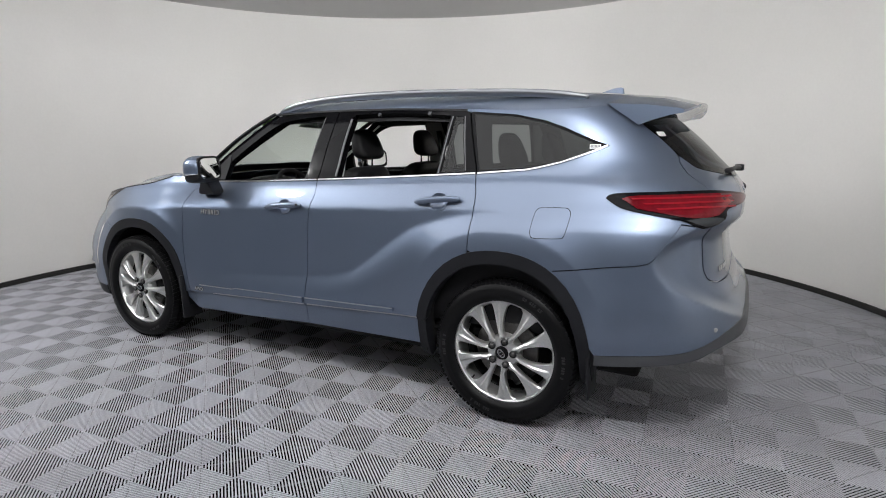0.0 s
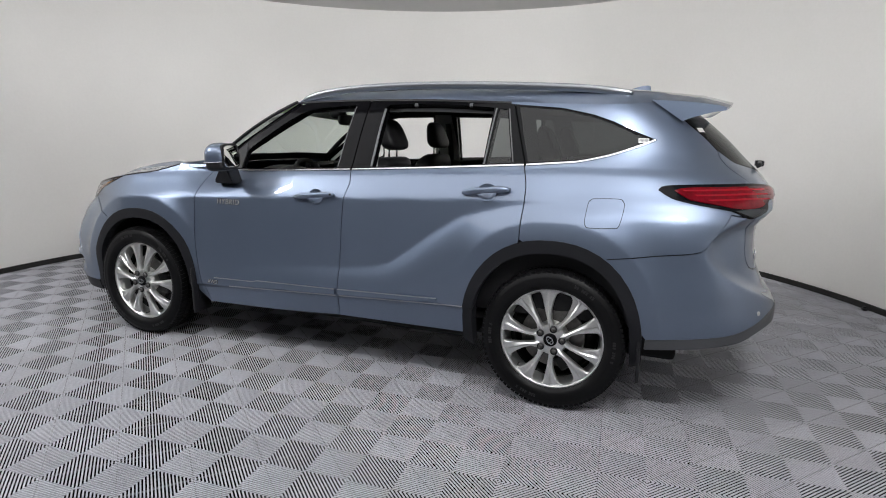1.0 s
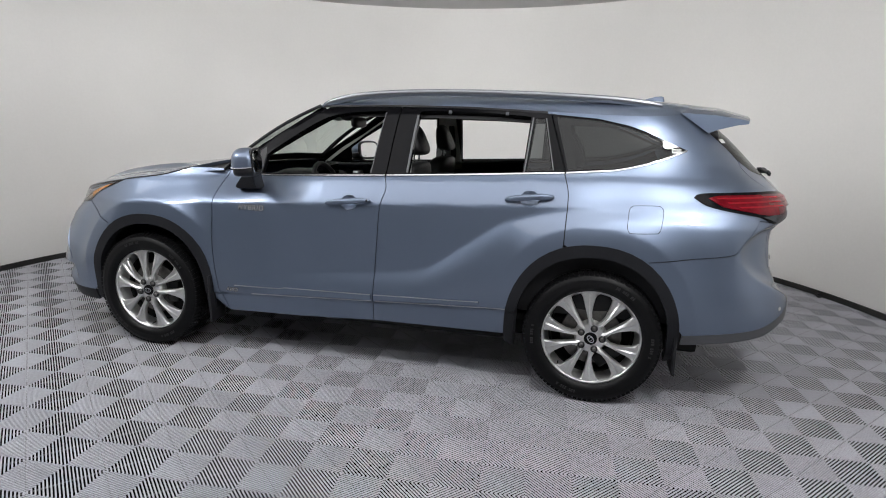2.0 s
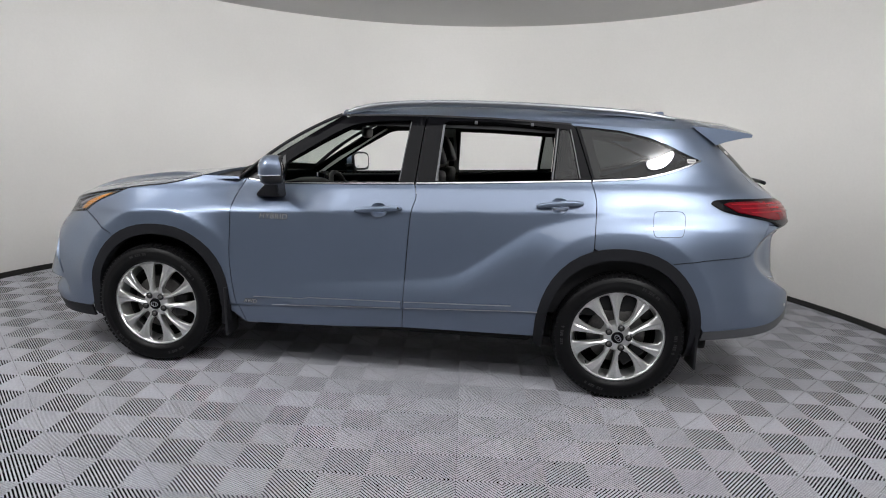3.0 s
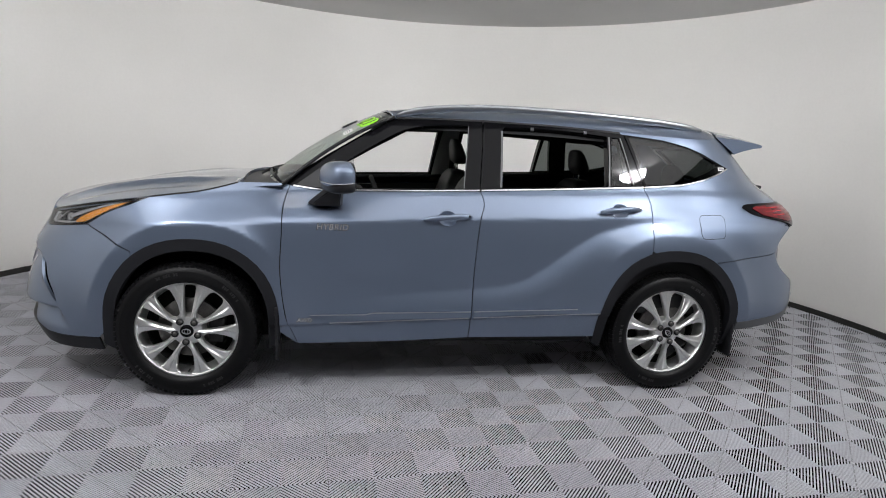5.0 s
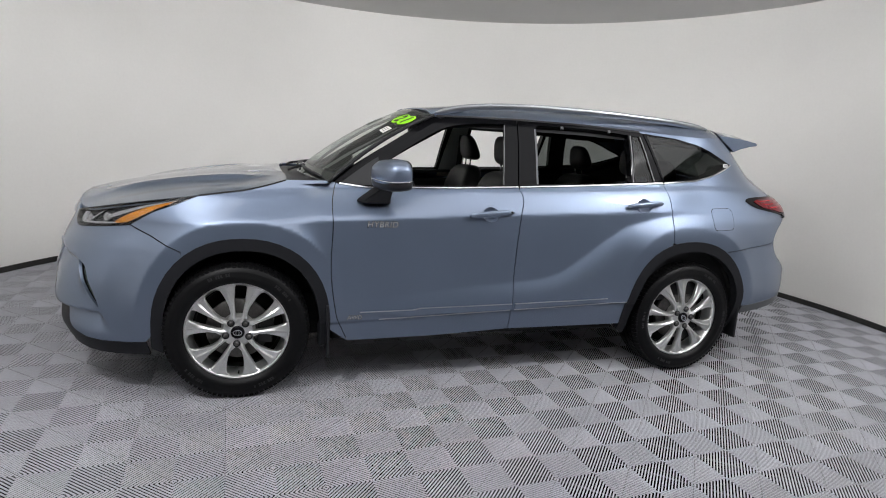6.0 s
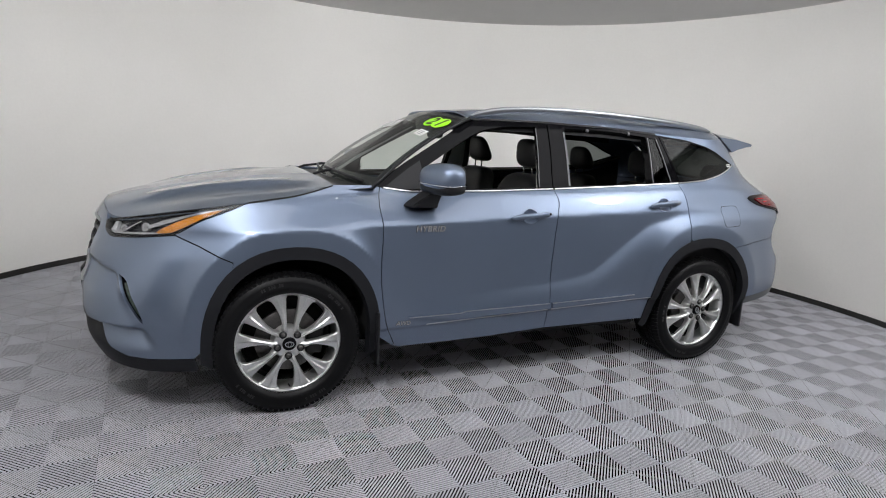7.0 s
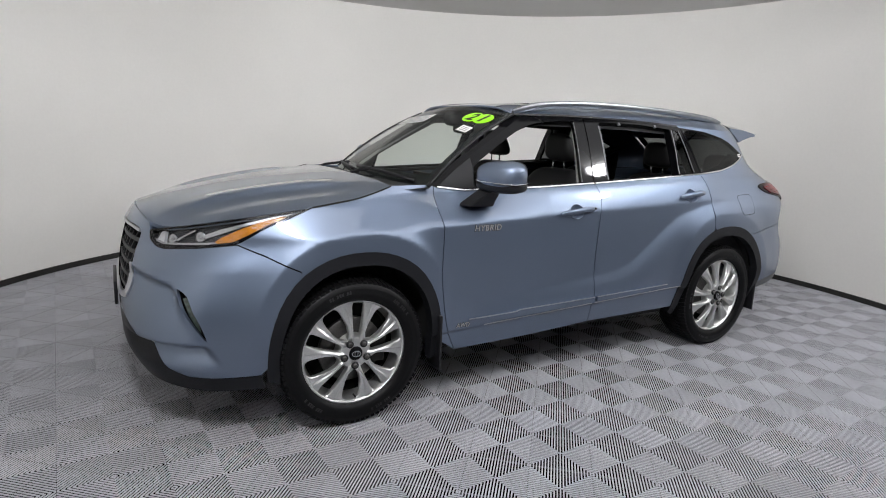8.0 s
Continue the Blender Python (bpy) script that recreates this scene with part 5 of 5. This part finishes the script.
bmesh.ops.recalc_face_normals(bm, faces=bm.faces)
shade_auto(part("roof_spoiler", bm, PAINT, car, "blue-grey roof spoiler over the rear window"), 35)
# shark-fin aerial
bm = bmesh.new()
rows = []
for t, z0, z1, w in ((0.0, 1.684, 1.690, 0.010), (0.03, 1.684, 1.698, 0.022), (0.07, 1.683, 1.711, 0.028), (0.11, 1.682, 1.722, 0.030), (0.145, 1.681, 1.726, 0.028), (0.160, 1.680, 1.722, 0.022), (0.168, 1.680, 1.684, 0.020)):
    rows.append([bm.verts.new((1.625 + t, w, z0)), bm.verts.new((1.625 + t, 0.004, z1)), bm.verts.new((1.625 + t, -0.004, z1)), bm.verts.new((1.625 + t, -w, z0))])
for p, q in zip(rows, rows[1:]):
    for i in range(3):
        bm.faces.new((p[i], p[i + 1], q[i + 1], q[i]))
bm.faces.new(rows[-1])
bmesh.ops.recalc_face_normals(bm, faces=bm.faces)
shade_auto(part("aerial", bm, PAINT, car, "blue-grey shark-fin aerial"), 35)
# rear wiper
bm = bmesh.new()
sweep(bm, [(2.42, 0.0, 1.285), (2.40, -0.10, 1.292), (2.385, -0.25, 1.288), (2.36, -0.36, 1.285)], oval(0.010, 0.012, 8))
box(bm, (2.39, -0.03, 1.268), (2.435, 0.02, 1.302), 0.008)
part("rear_wiper", bm, SATIN_BLACK, tailgate, "black rear wiper")

# underside
for name, lo, hi in (("underbody", (-2.25, -0.60, 0.235), (2.05, 0.60, 0.50)), ("sill_underside", (-0.94, -0.84, 0.285), (0.94, 0.84, 0.42)),
                     ("engine_bay", (-2.20, -0.56, 0.45), (-1.0, 0.56, 0.93)), ("luggage_floor", (1.85, -0.56, 0.45), (2.30, 0.56, 0.80))):
    bm = bmesh.new()
    box(bm, lo, hi, 0.03)
    part(name, bm, LINER, car, "black underbody" if name == "underbody" else "")

# ---- cabin ----
bm = bmesh.new()
box(bm, (-0.95, -0.80, 0.40), (2.15, 0.80, 0.45), 0.01)
part("cabin_floor", bm, CARPET, car, "black carpeted cabin floor")
for side in (False, True):
    # inner door linings, the ledge under each window, and pillar linings
    for name, a, b in (("front_door_lining", -0.86, 0.20), ("rear_door_lining", 0.20, 1.26), ("side_lining", 1.26, 2.1)):
        top = [(x, z - 0.004) for x, z in cut(BELT, a, b)]
        lining = sheet(name, [(a, 0.45)] + top + [(b, 0.45)], body, TRIM, car, "black door lining", lift=-0.105, depth=0.0, step=0.08, mirror=side)
        bm = bmesh.new()
        path = [body(x, z)[0] for x, z in top]
        sweep(bm, [p + Vector((0, 0.056, -0.004)) for p in path], [(-0.052, -0.012), (0.052, -0.012), (0.052, 0.006), (-0.052, 0.010)])
        part("window_ledge", flipped(bm, side), TRIM, lining, "black ledge under the window")
        if name != "side_lining":
            bm = bmesh.new()
            box(bm, ((a + b) / 2 - 0.30, -0.78, 0.90), ((a + b) / 2 + 0.30, -0.70, 0.955), 0.015)
            part("armrest", flipped(bm, side), LEATHER, lining, "padded black armrest")
            bm = bmesh.new()
            sweep(bm, [((a + b) / 2 - 0.16, -0.762, 1.085), ((a + b) / 2 - 0.03, -0.758, 1.09), ((a + b) / 2 + 0.10, -0.762, 1.085)], oval(0.006, 0.010, 8))
            part("inner_handle", flipped(bm, side), SATIN_CHROME, lining, "bright inner door handle")
    for pts in ([(0.10, 1.18), (0.165, 1.60), (0.30, 1.60), (0.325, 1.18)], [(1.16, 1.24), (1.09, 1.60), (1.22, 1.59), (1.30, 1.25)]):
        sheet("pillar_lining", pts, body, PILLAR_GREY if pts[0][0] < 1 else TRIM, car, "grey pillar lining" if pts[0][0] < 1 else "dark pillar lining", lift=-0.062, depth=0.0, step=0.08, mirror=side)
    sheet("pillar_lining", [(-0.88, 1.19), (-0.70, 1.32), (-0.50, 1.44), (-0.28, 1.585), (-0.27, 1.575), (-0.50, 1.425), (-0.70, 1.29), (-0.86, 1.18)], body, PILLAR_GREY, car, lift=-0.058, depth=0.0, step=0.08, mirror=side)
    sheet("roof_side_lining", cut(ROOF_EDGE, -0.28, 1.9) + [(x, z - 0.045) for x, z in cut(ROOF_EDGE, 1.9, -0.28)], body, LINING, car, lift=-0.045, depth=0.0, step=0.1, mirror=side)
    # belts on the pillars
    bm = bmesh.new()
    sweep(bm, [(0.26, -0.60, 1.50), (0.27, -0.655, 1.30), (0.26, -0.69, 1.10), (0.22, -0.70, 0.80)], [(-0.003, -0.022), (0.003, -0.022), (0.003, 0.022), (-0.003, 0.022)], up=(1, 0, 0))
    part("seat_belt", flipped(bm, side), SATIN_BLACK, car, "black seat belt")


def seat(x, y, wide, name, back_top=1.20, lean=0.22, head=True, deep=0.50, base=0.66):
    """A padded seat; x is where cushion and backrest meet, on the floor of the cabin."""
    def block(lo, hi, power, shape=None):
        b = bmesh.new()
        blob(b, [(p + q) / 2 for p, q in zip(lo, hi)], [(q - p) / 2 for p, q in zip(lo, hi)], power, 14, 24, shape)
        return b
    bm = block((x - deep, y - wide / 2, 0.45), (x + 0.04, y + wide / 2, base + 0.05), 5, lambda a, b, c: (a, b, c + 0.10 * abs(b) ** 3 * (c > 0)))
    s = part(name, bm, LEATHER, car, "black leather seat with a padded headrest" if head else "black leather seat")
    bm = block((x - 0.085, y - wide / 2, base - 0.06), (x + 0.085, y + wide / 2, back_top), 4.5, lambda a, b, c: (a - 0.35 * abs(b) ** 3, b * (1 - 0.16 * max(c, 0) ** 2), c))
    for v in bm.verts:
        v.co.x += lean * (v.co.z - base)
    part("backrest", bm, LEATHER, s)
    if head:
        top = x + lean * (back_top - base)
        bm = block((top - 0.07, y - 0.135, back_top + 0.04), (top + 0.05, y + 0.135, back_top + 0.235), 3.2, lambda a, b, c: (a * (0.85 - 0.30 * c) - 0.42 * c, b * (0.96 - 0.12 * c), c))
        part("headrest", bm, LEATHER, s, "padded black headrest")
        for dy in (-0.055, 0.055):
            bm = bmesh.new()
            lathe(bm, [(0.006, back_top - 0.03), (0.006, back_top + 0.07)], 10, "Z", (top - 0.01, y + dy, 0))
            part("headrest_post", bm, CHROME, s, "chrome headrest post")
    return s


for y in (-0.38, 0.38):
    seat(0.13, y, 0.54, "front_seat", 1.27)
    seat(1.14, y, 0.54, "middle_seat", 1.24)
seat(1.98, -0.33, 0.55, "rear_seat", 1.16, head=True, deep=0.42)
seat(1.98, 0.33, 0.55, "rear_seat", 1.16, head=True, deep=0.42)

# dashboard, wheel, screen, console, mirror
bm = bmesh.new()
blob(bm, (-0.78, 0, 0.93), (0.24, 0.72, 0.20), 4.0, 14, 40, lambda a, b, c: (a - 0.25 * b * b, b, c))
dash = part("dashboard", bm, TRIM, car, "black moulded dashboard")
bm = bmesh.new()
blob(bm, (-0.60, -0.38, 1.13), (0.12, 0.19, 0.055), 2.6)
part("instrument_hood", bm, TRIM, dash, "black instrument hood")
bm = bmesh.new()
box(bm, (-0.575, -0.16, 1.045), (-0.550, 0.20, 1.195), 0.008, pose(0, 0, 0))
part("centre_screen", bm, GLOSS_BLACK, dash, "black centre screen")
for y in (-0.64, 0.64):
    bm = bmesh.new()
    box(bm, (-0.60, y - 0.05, 1.02), (-0.535, y + 0.05, 1.10), 0.012)
    part("air_vent", bm, SATIN_CHROME, dash, "silver-edged air vent")
bm = bmesh.new()
path = [(-0.365 - 0.42 * 0.185 * math.sin(t) * 0.9, -0.38 + 0.185 * math.cos(t), 1.055 + 0.185 * math.sin(t) * 0.92) for t in [2 * math.pi * k / 40 for k in range(41)]]
sweep(bm, path, oval(0.0155, 0.0155, 10), up=(0.9, 0, 0.4), cap=False)
bmesh.ops.remove_doubles(bm, verts=bm.verts[:], dist=1e-4)
part("steering_wheel", bm, LEATHER, dash, "black leather steering wheel")
bm = bmesh.new()
box(bm, (-0.40, -0.55, 1.03), (-0.37, -0.21, 1.075), 0.01)
box(bm, (-0.41, -0.41, 0.90), (-0.375, -0.35, 1.05), 0.01)
box(bm, (-0.415, -0.45, 1.005), (-0.350, -0.31, 1.10), 0.02)
box(bm, (-0.66, -0.41, 0.98), (-0.40, -0.35, 1.04), 0.015)
part("wheel_hub", bm, TRIM, dash, "black steering wheel hub and column")
bm = bmesh.new()
box(bm, (-0.60, -0.13, 0.45), (0.30, 0.13, 0.80), 0.03)
part("centre_console", bm, TRIM, car, "black centre console")
bm = bmesh.new()
blob(bm, (-0.30, 0.0, 1.505), (0.022, 0.125, 0.038), 3.5)
sweep(bm, [(-0.31, 0.0, 1.52), (-0.345, 0.0, 1.575), (-0.36, 0.0, 1.615)], oval(0.014, 0.014, 8))
blob(bm, (-0.385, 0.0, 1.565), (0.055, 0.06, 0.05), 3.0)
part("inside_mirror", bm, SATIN_BLACK, car, "black inside mirror on the windscreen")
for side in (False, True):
    bm = bmesh.new()
    box(bm, (-0.30, -0.53, 1.572), (-0.10, -0.17, 1.590), 0.008)
    part("sun_visor", flipped(bm, side), LINING, car, "grey sun visor")

# cowl and wipers
bm = bmesh.new()
rows = []
for k in range(21):
    y = -0.74 + 1.48 * k / 20
    q = 1 - (y / 0.74) ** 2
    rows.append([bm.verts.new(p) for p in ((-1.20 - 0.05 * q, y, 1.165 + 0.035 * q), (-1.10 - 0.09 * q, y, 1.168 + 0.022 * q), (-0.935 - 0.15 * q, y, 1.176 + 0.012 * q))])
for p, q in zip(rows, rows[1:]):
    for i in range(2):
        bm.faces.new((p[i], p[i + 1], q[i + 1], q[i]))
part("cowl", bm, SATIN_BLACK, car, "black plastic cowl below the windscreen")
for y0, y1 in ((-0.60, 0.02), (-0.02, 0.58)):
    bm = bmesh.new()
    p = [screen(y0 + (y1 - y0) * t, 0.015 + 0.03 * t) for t in (0.0, 0.2, 0.4, 0.6, 0.8, 1.0)]
    sweep(bm, [a + n * (0.012 + 0.014 * math.sin(math.pi * k / 5)) for k, (a, n) in enumerate(p)], oval(0.008, 0.010, 6))
    a = p[5][0] + p[5][1] * 0.015
    sweep(bm, [(-1.150, y0 * 0.3 + y1 * 0.7 + 0.12, 1.196), (-1.125, y0 * 0.3 + y1 * 0.7 + 0.06, 1.214), (a.x * 0.5 + p[3][0].x * 0.5, p[3][0].y, p[3][0].z + 0.026)], oval(0.008, 0.009, 6))
    part("wiper", bm, SATIN_BLACK, car, "black windscreen wiper")


# stickers
def on_screen(u, w, lift):
    p, n = screen(u, w)
    across = Vector((0, 1, 0)).cross(n).normalized()
    side = n.cross(Vector((-1, 0, 0))).normalized()
    side = Vector((0, -1, 0)) - n * Vector((0, -1, 0)).dot(n)
    side.normalize()
    up = n.cross(side)
    m = Matrix((side, up, n)).transposed().to_4x4()
    m.translation = p + n * lift
    return m


def sticker(name, w, h, m, mat, parent, label="", round_corners=0.004):
    bm = bmesh.new()
    box(bm, (-w / 2, -h / 2, 0), (w / 2, h / 2, 0.0006), 0.0, m)
    return part(name, bm, mat, parent, label, flat=True)


for du in (-0.055, 0.055):
    bm = bmesh.new()
    lathe(bm, [(0.0005, 0.0012), (0.058, 0.0012), (0.060, 0.0)], 32, "Z")
    bmesh.ops.transform(bm, matrix=on_screen(-0.500 + du, 0.622, 0.001) @ Matrix.Diagonal((1.22, 1.05, 1, 1)), verts=bm.verts)
    part("year_sticker", bm, LIME, windscreen, "lime green round year sticker")
for du, digit in ((0.050, "2"), (-0.052, "1")):
    written("year_digit", digit, 0.125, on_screen(-0.500 + du, 0.620, 0.0032), INK, windscreen, 0.0004, 0.1, bold=0.004)
sticker("paper_label", 0.100, 0.062, on_screen(-0.530, 0.490, 0.001), PAPER, windscreen, "small white paper label")
for k in range(3):
    sticker("label_line", 0.06, 0.005, on_screen(-0.530, 0.475 + 0.014 * k, 0.0022), INK_GREY, windscreen)
sticker("paper_sheet", 0.42, 0.115, on_screen(0.20, 0.55, 0.001), PAPER, windscreen, "white paper sheet with grey lines")
for k in range(5):
    sticker("sheet_line", 0.36, 0.005, on_screen(0.20, 0.515 + 0.020 * k, 0.0022), INK_GREY, windscreen)
for s, z, w, h in ((1.905, 1.404, 0.052, 0.024),):
    p, n = at_body(s, z, 0.0015)
    across = Vector((0, 0, 1)).cross(n).normalized()
    m = Matrix((across, n.cross(across), n)).transposed().to_4x4()
    m.translation = p
    sticker("code_label", w, h, m, PAPER, car, "small white label on the rear side window")
    for k in range(7):
        sticker("code_bar", 0.004, 0.012, m @ Matrix.Translation((-0.019 + 0.0063 * k, 0.001, 0.0008)), INK_GREY, car)
p, n = at_body(2.43, 1.462, 0.001)
across = Vector((0, 0, 1)).cross(n).normalized()
m = Matrix((across, n.cross(across), n)).transposed().to_4x4()
m.translation = p
sticker("code_label", 0.05, 0.028, m, PAPER, tailgate, "small white label on the rear window")

# small clip at the foot of the wall
wall_clip = thing("wall_clip", "small dark plastic clip lying at the wall's foot", "clip")
wall_clip.location = (CX + 4.035 * math.cos(radians(27.3)), CY + 4.035 * math.sin(radians(27.3)), 0.0)
bm = bmesh.new()
box(bm, (-0.016, -0.034, 0.0), (0.016, 0.034, 0.016), 0.004)
part("clip_base", bm, SATIN_BLACK, wall_clip)
bm = bmesh.new()
box(bm, (-0.010, -0.008, 0.017), (0.012, 0.020, 0.034), 0.004)
part("clip_tab", bm, SATIN_BLACK, wall_clip)

build_floor()
